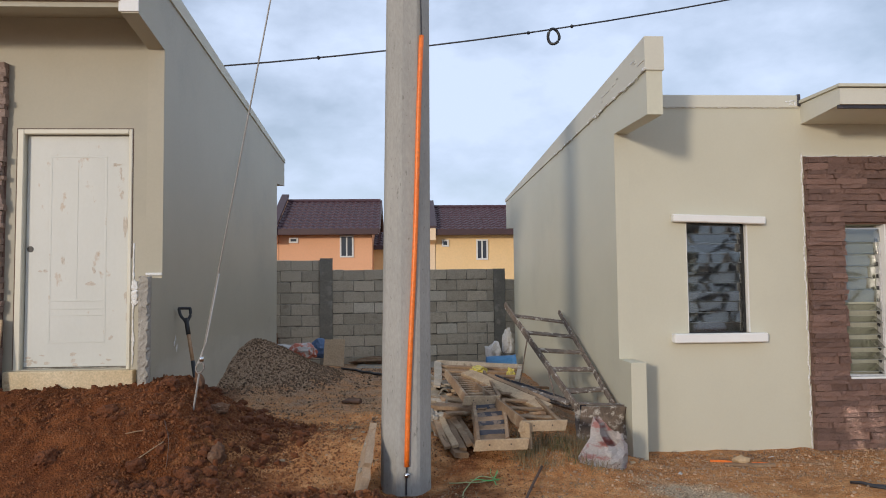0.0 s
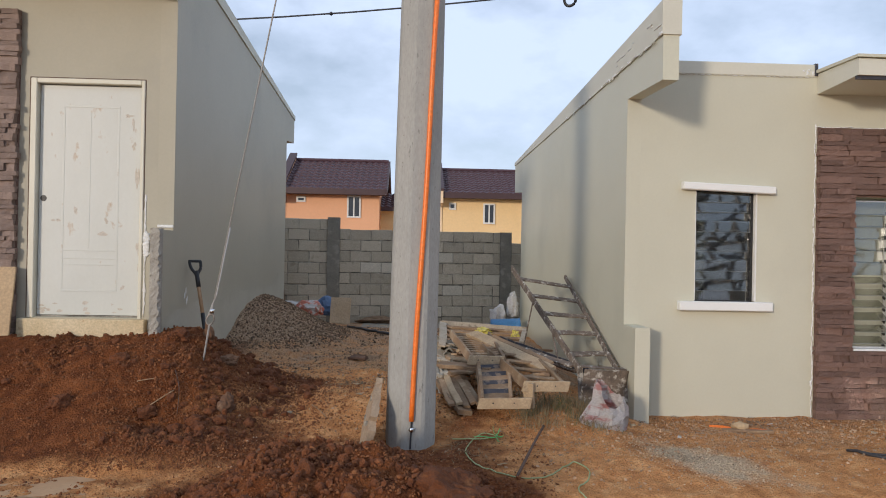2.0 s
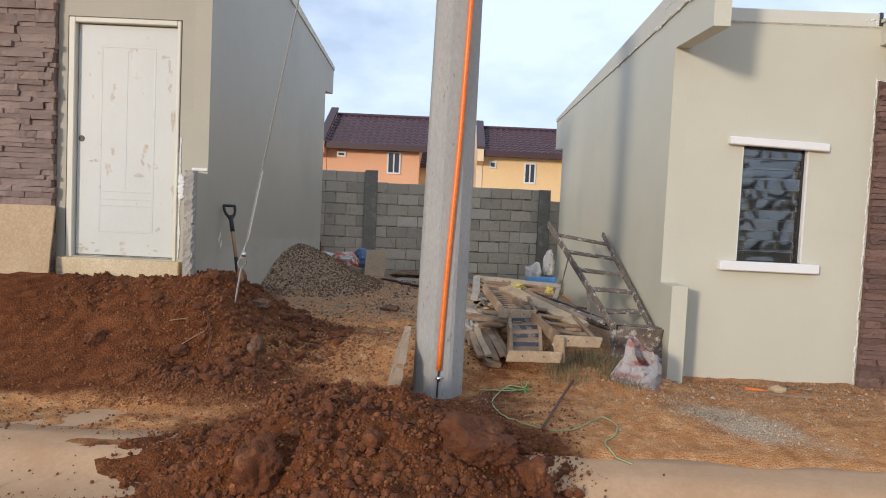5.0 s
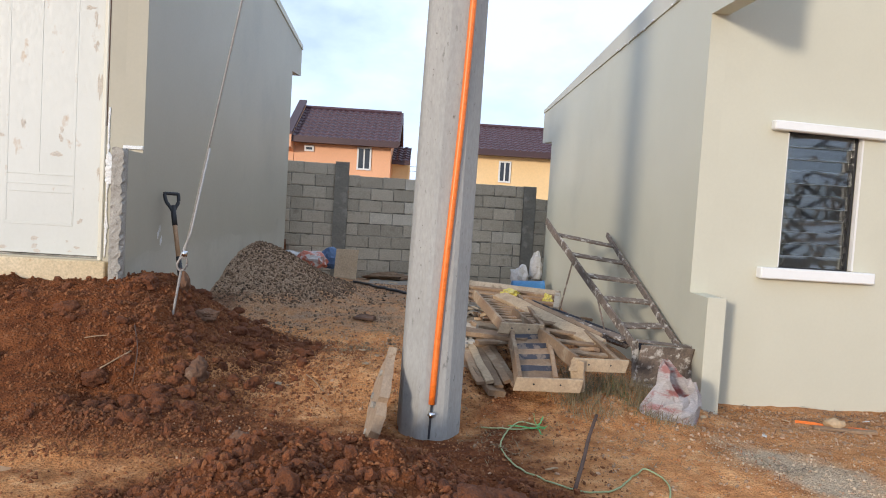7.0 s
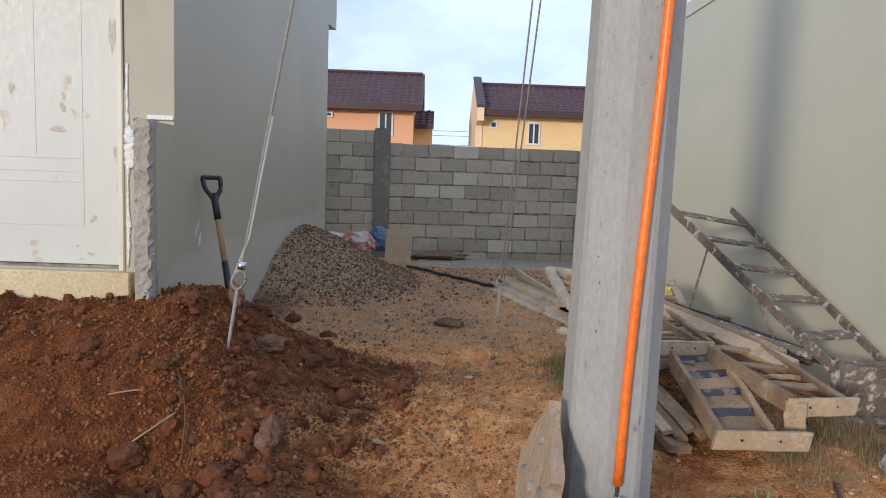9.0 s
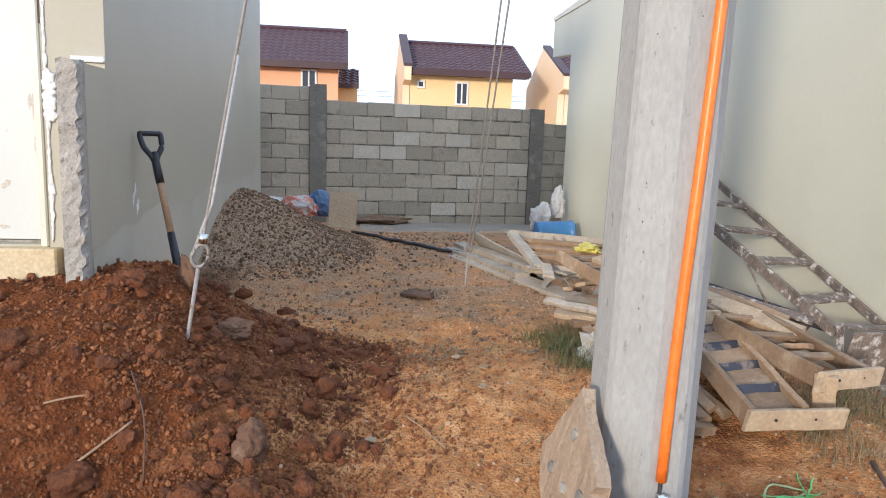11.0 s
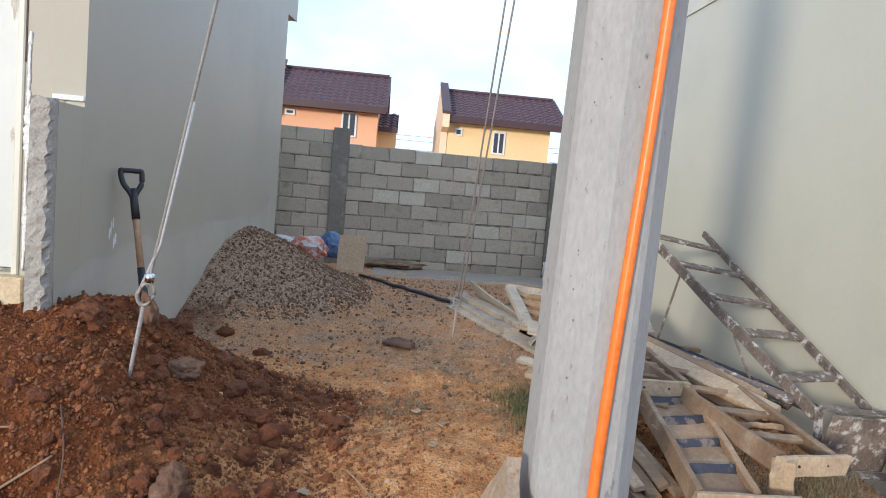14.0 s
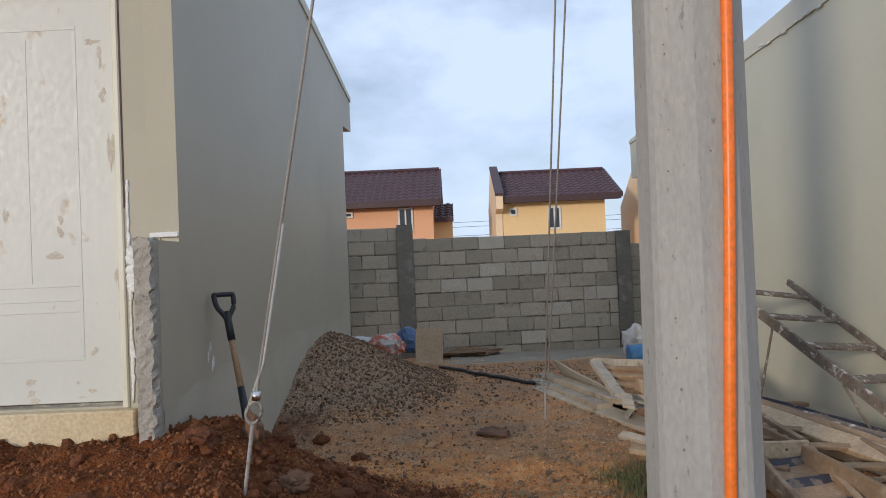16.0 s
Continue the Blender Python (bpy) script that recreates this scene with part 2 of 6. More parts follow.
M["soil"] = material("red_soil_clod", (0.122, 0.036, 0.0105), (0.197, 0.062, 0.0193), 0.95, 14, 120, 1.0, 0.4, vary=0.10, depth=0.02, c=(0.29, 0.115, 0.041), c_scale=7, c_at=0.58, c_soft=0.12, speckle=0.35, island=0.22)
M["crumb"] = material("dusty_red_soil_crumb", (0.143, 0.046, 0.0143), (0.262, 0.101, 0.036), 0.95, 14, 120, 0.6, 0.5, island=0.30)
M["rubble"] = material("pale_brown_stones", (0.34, 0.20, 0.115), (0.46, 0.315, 0.205), 0.95, 5, 50, 0.7, 0.5, island=0.35)
M["gravel"] = material("brown_grey_gravel", (0.12, 0.070, 0.041), (0.265, 0.175, 0.109), 0.95, 9, 50, 0.6, 0.5, island=0.55)
M["darkdoor"] = material("dark_brown_door", (0.022, 0.012, 0.010), (0.035, 0.02, 0.016), 0.45, 4, 40, 0.1)
M["room"] = material("unlit_room_plaster", (0.40, 0.40, 0.38), (0.48, 0.48, 0.46), 0.9, 2, 30, 0.1)
M["alu"] = material("aluminium_frame", (0.55, 0.55, 0.55), (0.65, 0.65, 0.65), 0.4, 6, 60, 0.05, metal=0.5)
M["chrome"] = material("chrome", (0.7, 0.7, 0.7), (0.75, 0.75, 0.75), 0.2, 6, 60, 0.0, metal=1.0)
M["pvcwhite"] = material("white_window_frame", (0.66, 0.65, 0.62), (0.72, 0.71, 0.68), 0.5, 2, 40, 0.0, speckle=0.012)


def glass(name, tint, rough, ior):
    m = bpy.data.materials.new(name)
    m.use_nodes = True
    p = m.node_tree.nodes["Principled BSDF"]
    p.inputs["Base Color"].default_value = (*tint, 1)
    p.inputs["Transmission Weight"].default_value = 1.0
    p.inputs["Roughness"].default_value = rough
    p.inputs["IOR"].default_value = ior
    return m


M["glass"] = glass("grey_glass", (0.42, 0.44, 0.42), 0.03, 2.05)
M["paneedge"] = material("ground_glass_edge", (0.20, 0.22, 0.21), (0.28, 0.30, 0.29), 0.4, 6, 60, 0.0)
M["clearglass"] = glass("clear_glass", (0.95, 0.97, 0.96), 0.0, 1.15)
M["drysoil"] = material("dry_tan_soil_crumb", (0.27, 0.105, 0.039), (0.43, 0.195, 0.080), 0.95, 9, 80, 0.8, 0.5, island=0.25)
M["redrock"] = material("brown_rock", (0.115, 0.055, 0.030), (0.185, 0.098, 0.056), 0.95, 6, 55, 0.9, 0.5, depth=0.02, c=(0.24, 0.15, 0.095), c_scale=9, c_at=0.6)
M["scuff"] = material("worn_door_primer", (0.47, 0.41, 0.33), (0.55, 0.51, 0.45), 0.8, 14, 80, 0.2, 0.5)
M["patch"] = material("pale_plaster_patch", (0.425, 0.39, 0.31), (0.485, 0.45, 0.365), 0.7, 2.2, 40, 0.05, 0.5, depth=0.003, speckle=0.05, c=(0.385, 0.353, 0.275), c_scale=1.6, c_at=0.5, c_soft=0.25)
# the same wall beige, darkened so its colour carries the left front's shade
M["paint_left_shaded"] = material("shaded_beige_wall_paint", (0.40, 0.37, 0.285), (0.45, 0.415, 0.325), 0.7, 0.9, 45, 0.03, 0.5, c=(0.375, 0.345, 0.28), c_scale=1.1, c_at=0.52, c_soft=0.2, depth=0.002, speckle=0.03)
M["cementlump"] = material("hardened_cement_lump", (0.46, 0.335, 0.215), (0.57, 0.44, 0.305), 0.95, 5, 50, 0.7, 0.5, island=0.18)
M["curtain"] = material("dull_green_curtain", (0.33, 0.34, 0.29), (0.40, 0.41, 0.355), 0.9, 6, 60, 0.2, stretch=(8, 1, 0.3))
# darker copy of the side wall paint; the wall's shade is in the colour
M["paint_side_shaded"] = material("shaded_side_wall_paint", (0.378, 0.345, 0.265), (0.433, 0.397, 0.308), 0.5, 0.9, 40, 0.03, 0.5, c=(0.335, 0.31, 0.25), c_scale=0.8, c_at=0.52, c_soft=0.25, depth=0.002, speckle=0.03)
M["farpane"] = material("dark_far_window_glass", (0.03, 0.035, 0.045), (0.045, 0.05, 0.06), 0.12, 2, 20, 0.0)


def ground_material():
    """Red soil, dry trodden earth, gravel and grey cement spill, by the weights that the ground mesh carries."""
    m = bpy.data.materials.new("earth")
    m.use_nodes = True
    n, l = m.node_tree.nodes, m.node_tree.links
    p = n["Principled BSDF"]
    co = n.new("ShaderNodeTexCoord")

    def tex(s, detail=6.0, r=0.65):
        t = n.new("ShaderNodeTexNoise")
        t.inputs["Scale"].default_value, t.inputs["Detail"].default_value, t.inputs["Roughness"].default_value = s, detail, r
        l.new(co.outputs["Object"], t.inputs["Vector"])
        return t.outputs["Fac"]

    def ramp(src, stops):
        r = n.new("ShaderNodeValToRGB")
        e = r.color_ramp.elements
        while len(e) < len(stops):
            e.new(0.5)
        for k, (pos, col) in zip(e, stops):
            k.position, k.color = pos, (*col, 1)
        l.new(src, r.inputs["Fac"])
        return r.outputs["Color"]

    def mix(fac, x, y, blend='MIX'):
        k = n.new("ShaderNodeMix")
        k.data_type, k.blend_type = 'RGBA', blend
        if isinstance(fac, float):
            k.inputs["Factor"].default_value = fac
        else:
            l.new(fac, k.inputs["Factor"])
        l.new(x, k.inputs["A"])
        l.new(y, k.inputs["B"])
        return k.outputs["Result"]

    def weight(name):
        a = n.new("ShaderNodeAttribute")
        a.attribute_name = name
        s = n.new("ShaderNodeMath")
        s.operation = 'MULTIPLY_ADD'
        l.new(edge, s.inputs[0])
        s.inputs[1].default_value = 1.4
        l.new(a.outputs["Fac"], s.inputs[2])
        r = n.new("ShaderNodeMapRange")
        r.inputs["From Min"].default_value, r.inputs["From Max"].default_value = 0.95, 1.45
        l.new(s.outputs[0], r.inputs["Value"])
        return r.outputs["Result"]

    edge = tex(3.5)
    mid, fine = tex(9.0), tex(75.0, 5.0, 0.7)
    vor = n.new("ShaderNodeTexVoronoi")
    vor.inputs["Scale"].default_value = 70
    l.new(co.outputs["Object"], vor.inputs["Vector"])
    red = ramp(mid, [(0.3, (0.091, 0.0248, 0.0068)), (0.5, (0.167, 0.049, 0.0137)), (0.7, (0.275, 0.0905, 0.0283))])
    dry = ramp(mid, [(0.3, (0.45, 0.175, 0.058)), (0.5, (0.64, 0.29, 0.11)), (0.7, (0.78, 0.435, 0.202))])
    grav = ramp(fine, [(0.32, (0.20, 0.116, 0.068)), (0.5, (0.42, 0.262, 0.155)), (0.66, (0.62, 0.44, 0.29))])
    chips = ramp(vor.outputs["Color"], [(0.2, (0.22, 0.14, 0.09)), (0.6, (0.38, 0.275, 0.19)), (0.9, (0.54, 0.435, 0.33))])
    grav = mix(0.45, grav, chips)
    grey = ramp(fine, [(0.3, (0.41, 0.29, 0.18)), (0.6, (0.60, 0.465, 0.32))])
    col = mix(weight("dry"), red, dry)
    col = mix(weight("gravel"), col, grav)
    col = mix(weight("cement"), col, grey)
    tone = ramp(fine, [(0.28, (0.70, 0.70, 0.70)), (0.5, (1.0, 1.0, 1.0)), (0.72, (1.2, 1.2, 1.2))])
    col = mix(1.0, col, tone, 'MULTIPLY')
    l.new(col, p.inputs["Base Color"])
    p.inputs["Roughness"].default_value = 0.95
    p.inputs["Specular IOR Level"].default_value = 0.25
    h = n.new("ShaderNodeMath")
    h.operation = 'MULTIPLY_ADD'
    l.new(fine, h.inputs[0])
    h.inputs[1].default_value = 0.6
    l.new(mid, h.inputs[2])
    bp = n.new("ShaderNodeBump")
    bp.inputs["Strength"].default_value, bp.inputs["Distance"].default_value = 1.0, 0.026
    h2 = n.new("ShaderNodeMath")
    h2.operation = 'MULTIPLY_ADD'
    l.new(vor.outputs["Distance"], h2.inputs[0])
    h2.inputs[1].default_value = -0.5
    l.new(h.outputs[0], h2.inputs[2])
    l.new(h2.outputs[0], bp.inputs["Height"])
    l.new(bp.outputs["Normal"], p.inputs["Normal"])
    return m


M["earth"] = ground_material()

# ---- building helpers ----
def finish(bm, name, mat, smooth=False):
    me = bpy.data.meshes.new(name)
    bmesh.ops.recalc_face_normals(bm, faces=bm.faces)
    bm.to_mesh(me)
    bm.free()
    me.materials.append(mat)
    if smooth:
        me.polygons.foreach_set("use_smooth", [True] * len(me.polygons))
    return me


def part(name, bm, mat, parent=None, label="", smooth=False):
    ob = new(name, finish(bm, name, mat, smooth))
    ob.parent = parent
    return tagged(ob, label) if label else ob


def thing(name, at, label, category, group="", kind="", turn=0.0):
    ob = new(name)
    ob.empty_display_size = 0.1
    ob.matrix_basis = pose(*at, 0, 0, turn)
    return tagged(ob, label, category, group, kind)


def solid(name, bm, mat, label, category, group="", kind="", smooth=False):
    return tagged(part(name, bm, mat, None, "", smooth), label, category, group, kind)


def box(bm, x0, x1, y0, y1, z0, z1, bevel=0.0):
    vs = [bm.verts.new(v) for v in ((x0, y0, z0), (x1, y0, z0), (x1, y1, z0), (x0, y1, z0), (x0, y0, z1), (x1, y0, z1), (x1, y1, z1), (x0, y1, z1))]
    fs = [bm.faces.new([vs[i] for i in f]) for f in ((3, 2, 1, 0), (4, 5, 6, 7), (0, 1, 5, 4), (1, 2, 6, 5), (2, 3, 7, 6), (3, 0, 4, 7))]
    if bevel:
        es = list({e for f in fs for e in f.edges})
        bmesh.ops.bevel(bm, geom=es, offset=bevel, segments=1, affect='EDGES')
    return bm


def beam(bm, a, b, w, h, roll=0.0, bevel=0.004, cuts=0, warp=0.0, seed=0):
    """A board from a to b, w wide and h thick, worn and a little warped."""
    a, b = Vector(a), Vector(b)
    d = b - a
    side = d.cross(Vector((0, 0, 1)))
    side = side.normalized() if side.length > 1e-4 else Vector((1, 0, 0))
    up = side.cross(d).normalized()
    q = Matrix.Rotation(roll, 3, d.normalized())
    side, up = q @ side, q @ up
    n = cuts + 2
    rnd = random.Random(seed)
    rings = []
    for i in range(n):
        t = i / (n - 1)
        c = a + d * t + (side * rnd.uniform(-1, 1) + up * rnd.uniform(-1, 1)) * warp * (1 if 0 < i < n - 1 else 0.3)
        k = min(bevel, w / 4, h / 4)
        shape = [(-w / 2 + k, -h / 2), (w / 2 - k, -h / 2), (w / 2, -h / 2 + k), (w / 2, h / 2 - k), (w / 2 - k, h / 2), (-w / 2 + k, h / 2), (-w / 2, h / 2 - k), (-w / 2, -h / 2 + k)]
        end = rnd.uniform(-0.006, 0.006) if i in (0, n - 1) else 0
        rings.append([bm.verts.new(c + side * x + up * y + d.normalized() * (end * (x / w) * 4)) for x, y in shape])
    for r, s in zip(rings, rings[1:]):
        for i in range(8):
            bm.faces.new((r[i], r[(i + 1) % 8], s[(i + 1) % 8], s[i]))
    bm.faces.new(rings[0][::-1])
    bm.faces.new(rings[-1])
    return bm


def tube(bm, pts, r, n=8, radii=None):
    pts = [Vector(p) for p in pts]
    rings = []
    for i, p in enumerate(pts):
        d = (pts[min(i + 1, len(pts) - 1)] - pts[max(i - 1, 0)]).normalized()
        ref = Vector((0, 0, 1)) if abs(d.z) < 0.9 else Vector((1, 0, 0))
        s = d.cross(ref).normalized()
        u = s.cross(d)
        rr = radii[i] if radii else r
        rings.append([bm.verts.new(p + (s * math.cos(k * 2 * math.pi / n) + u * math.sin(k * 2 * math.pi / n)) * rr) for k in range(n)])
    for a, b in zip(rings, rings[1:]):
        for k in range(n):
            bm.faces.new((a[k], a[(k + 1) % n], b[(k + 1) % n], b[k]))
    bm.faces.new(rings[0][::-1])
    bm.faces.new(rings[-1])
    return bm


def smooth_line(pts, steps=6):
    """A Catmull-Rom line through pts."""
    p = [Vector(q) for q in pts]
    p = [p[0] * 2 - p[1]] + p + [p[-1] * 2 - p[-2]]
    out = []
    for i in range(1, len(p) - 2):
        for k in range(steps):
            t = k / steps
            out.append(0.5 * ((2 * p[i]) + (p[i + 1] - p[i - 1]) * t + (2 * p[i - 1] - 5 * p[i] + 4 * p[i + 1] - p[i + 2]) * t * t
                              + (3 * p[i] - p[i - 1] - 3 * p[i + 1] + p[i + 2]) * t ** 3))
    return out + [p[-2]]


def prism(bm, poly, x0, x1):
    """A (y, z) outline carried from x0 to x1."""
    a = [bm.verts.new((x0, y, z)) for y, z in poly]
    b = [bm.verts.new((x1, y, z)) for y, z in poly]
    bm.faces.new(a)
    bm.faces.new(b[::-1])
    for i in range(len(poly)):
        j = (i + 1) % len(poly)
        bm.faces.new((a[i], b[i], b[j], a[j]))
    return bm


def pierced(bm, x0, x1, z0, z1, y0, y1, holes):
    """A wall across x with openings (x0, x1, z0, z1) through it."""
    xs = sorted({x0, x1, *[h[0] for h in holes], *[h[1] for h in holes]})
    zs = sorted({z0, z1, *[h[2] for h in holes], *[h[3] for h in holes]})
    full = {}
    for i in range(len(xs) - 1):
        for k in range(len(zs) - 1):
            cx, cz = (xs[i] + xs[i + 1]) / 2, (zs[k] + zs[k + 1]) / 2
            full[i, k] = not any(h[0] < cx < h[1] and h[2] < cz < h[3] for h in holes)
    v = {}

    def vert(i, k, s):
        if (i, k, s) not in v:
            v[i, k, s] = bm.verts.new((xs[i], (y0, y1)[s], zs[k]))
        return v[i, k, s]
    for (i, k), on in full.items():
        if not on:
            continue
        bm.faces.new((vert(i, k, 0), vert(i + 1, k, 0), vert(i + 1, k + 1, 0), vert(i, k + 1, 0)))
        bm.faces.new((vert(i, k + 1, 1), vert(i + 1, k + 1, 1), vert(i + 1, k, 1), vert(i, k, 1)))
        for di, dk, a, b in ((-1, 0, (i, k + 1), (i, k)), (1, 0, (i + 1, k), (i + 1, k + 1)), (0, -1, (i, k), (i + 1, k)), (0, 1, (i + 1, k + 1), (i, k + 1))):
            if not full.get((i + di, k + dk), False):
                bm.faces.new((vert(*a, 0), vert(*a, 1), vert(*b, 1), vert(*b, 0)))
    return bm


def blob(bm, c, r, sub=2, amp=0.25, freq=1.6, seed=0.0, flat=None):
    """A rough lump: an ico sphere pushed in and out. flat: half-lengths per axis."""
    made = bmesh.ops.create_icosphere(bm, subdivisions=sub, radius=1.0)["verts"]
    s = Vector(flat) if flat else Vector((r, r, r))
    for v in made:
        p = v.co.copy()
        k = 1 + amp * noise.noise(p * freq + Vector((seed, seed * 1.7, -seed))) + amp * 0.5 * noise.noise(p * freq * 2.7 + Vector((seed, 3, seed)))
        v.co = Vector((p.x * s.x, p.y * s.y, p.z * s.z)) * k + Vector(c)
    return made


def smoothstep(a, b, x):
    t = np.clip((x - a) / (b - a), 0, 1)
    return t * t * (3 - 2 * t)


_lat = np.random.RandomState(7).rand(256, 256)


def vnoise(x, y):
    xi, yi = np.floor(x).astype(int), np.floor(y).astype(int)
    fx, fy = x - xi, y - yi
    fx, fy = fx * fx * (3 - 2 * fx), fy * fy * (3 - 2 * fy)
    g = lambda i, j: _lat[(xi + i) % 256, (yi + j) % 256]
    return (g(0, 0) * (1 - fx) + g(1, 0) * fx) * (1 - fy) + (g(0, 1) * (1 - fx) + g(1, 1) * fx) * fy - 0.5


def fbm(x, y, f, octaves=4):
    out, a = 0, 1.0
    for k in range(octaves):
        out = out + a * vnoise(x * f + 17.3 * k, y * f + 9.1 * k)
        f, a = f * 2.03, a * 0.5
    return out

# ---- ground ----
LX, LF, LB = -1.35, 6.0, 11.43        # left house: side wall, front, back
RX, RF, RB = 2.72, 6.15, 12.45        # right house: side wall, front, back


def soil_parts(x, y):
    """Height of the earth without its roughness, and how loose it is."""
    mid = np.interp(y, [3.6, 4.5, 5.0, 5.8, 7.9, 10.0, 11.0, 12.2, 13.6], [0.02, 0.05, 0.06, 0.19, 0.24, 0.25, 0.20, 0.07, 0.02])
    right = smoothstep(1.9, 2.9, x)
    lot = mid * (1 - right) + right * np.interp(y, [3.6, 4.4, 6.0, 8, 13], [0.015, 0.045, -0.05, -0.03, 0.02])
    lot = lot - 0.07 * smoothstep(-0.5, -0.9, x) * (1 - smoothstep(3.9, 4.4, y))
    lot = lot + 0.30 * smoothstep(-0.4, -1.5, x) * smoothstep(7.0, 10, y) * (1 - smoothstep(11.6, 13.4, y))
    # the heap of red earth before the door
    toe = 4.05 + 0.25 * smoothstep(-0.9, -2.2, x)
    west = smoothstep(-0.15, -1.25, x) * smoothstep(0.0, 1.5, y - toe)
    west = west * np.where(x > LX - 0.3, 1 - smoothstep(6.05, 7.0, y), 1.0)
    heap = 0.64 * west + 0.10 * np.exp(-(((x + 1.25) / 0.35) ** 2 + ((y - 5.9) / 0.3) ** 2))
    lot = np.maximum(lot, lot * (1 - west) + heap)
    # gravel against the side wall
    r = np.sqrt(((x + 1.27) / np.where(x < -1.27, 0.6, 1.40)) ** 2 + ((y - 9.0) / np.where(y < 9.0, 1.65, 2.4)) ** 2)
    pile = 0.39 * np.clip(1 - r, 0, 1)
    pile = np.minimum(pile, 0.27 + 0.3 * (pile - 0.27))
    lot = lot + pile
    return lot, west, pile


def soil_height(x, y):
    lot, west, pile = soil_parts(x, y)
    low = -0.32 + 0 * x
    edge = 3.66 + 0.10 * fbm(x, y * 0, 1.3, 3)
    base = np.where(y > edge, lot - 0.05 * (1 - smoothstep(0, 0.18, y - edge)), low)
    # a hollow in the heap
    base = base - 0.19 * np.exp(-(((x + 1.03) / 0.27) ** 2 + ((y - 4.80) / 0.20) ** 2)) * (y > 3.9)
    # trodden dip round the pole
    base = base - 0.075 * np.exp(-(((x - 0.78) / 0.42) ** 2 + ((y - 4.85) / 0.35) ** 2)) * (y > 3.9)
    # the low heap that lies across the kerb
    u, v = (x - 0.40) / 1.26, (y - 3.5) / 1.02
    rr = np.sqrt(u * u + v * v) + 0.16 * fbm(x, y, 2.2, 3)
    hump = -0.14 + 0.46 * (1 - smoothstep(0.15, 1.05, rr))
    hump = np.where(rr < 1.05, hump, -0.4)
    # mud swept along the foot of the kerb
    wash = -0.112 - 0.07 * np.abs((y - 3.0 - 0.05 * fbm(x, y * 0, 2.1, 3)) / 0.10) ** 2 + 0.018 * fbm(x, y, 7.0, 3)
    hump = np.where((x < 0.2) & (np.abs(y - 3.0) < 0.22), np.maximum(hump, wash), hump)
    film = np.where(y < 3.02, -0.1235 + 0.012 * fbm(x, y, 2.6, 4), np.where((y > 3.80) & (y < 4.34), 0.004 + 0.012 * fbm(x, y, 3.1, 4), -9.0))
    hump = np.where((x < -0.2) & (x > -6) & (y > 2.0), np.maximum(hump, film), hump)
    top = np.interp(y, [3.02, 3.24, 3.31, 3.37, 3.42, 3.47, 3.54, 3.8], [-0.131, -0.12, -0.104, -0.075, -0.042, -0.02, -0.008, 0.0])
    smear = top + 0.030 * (fbm(x * 0.3, y, 3.3, 4) - 0.16) + 0.02 * np.exp(-((x + 0.35) / 0.5) ** 2)
    hump = np.where((x < -0.2) & (x > -6) & (y > 3.0) & (y < 3.82), np.maximum(hump, smear), hump)
    loose = np.clip(np.maximum(west * 1.3, smoothstep(1.1, 0.7, rr)), 0, 1)
    z = np.maximum(base, hump)
    yard = smoothstep(3.4, 3.9, y) * (1 - smoothstep(20, 30, y)) * (1 - smoothstep(6, 10, np.abs(x - 0.5)))
    rough = 0.014 * fbm(x, y, 3.0, 4) * 2 + 0.010 * fbm(x, y, 16.0, 3)
    clod = np.abs(fbm(x, y, 5.0, 4)) * np.where(rr < 1.05, 0.11, 0.075) - 0.025 + 0.035 * np.abs(fbm(x, y, 15.0, 4))
    z = z + rough * np.maximum(yard, loose) + clod * loose + 0.02 * fbm(x, y, 24.0, 2) * smoothstep(0.02, 0.2, pile)
    z = np.where(y > 14.0, z * (1 - smoothstep(14, 16, y)) - 0.4 * smoothstep(14, 16, y), z)
    return z, loose, pile, rr


def height(x, y):
    return float(soil_height(np.array([float(x)]), np.array([float(y)]))[0][0])


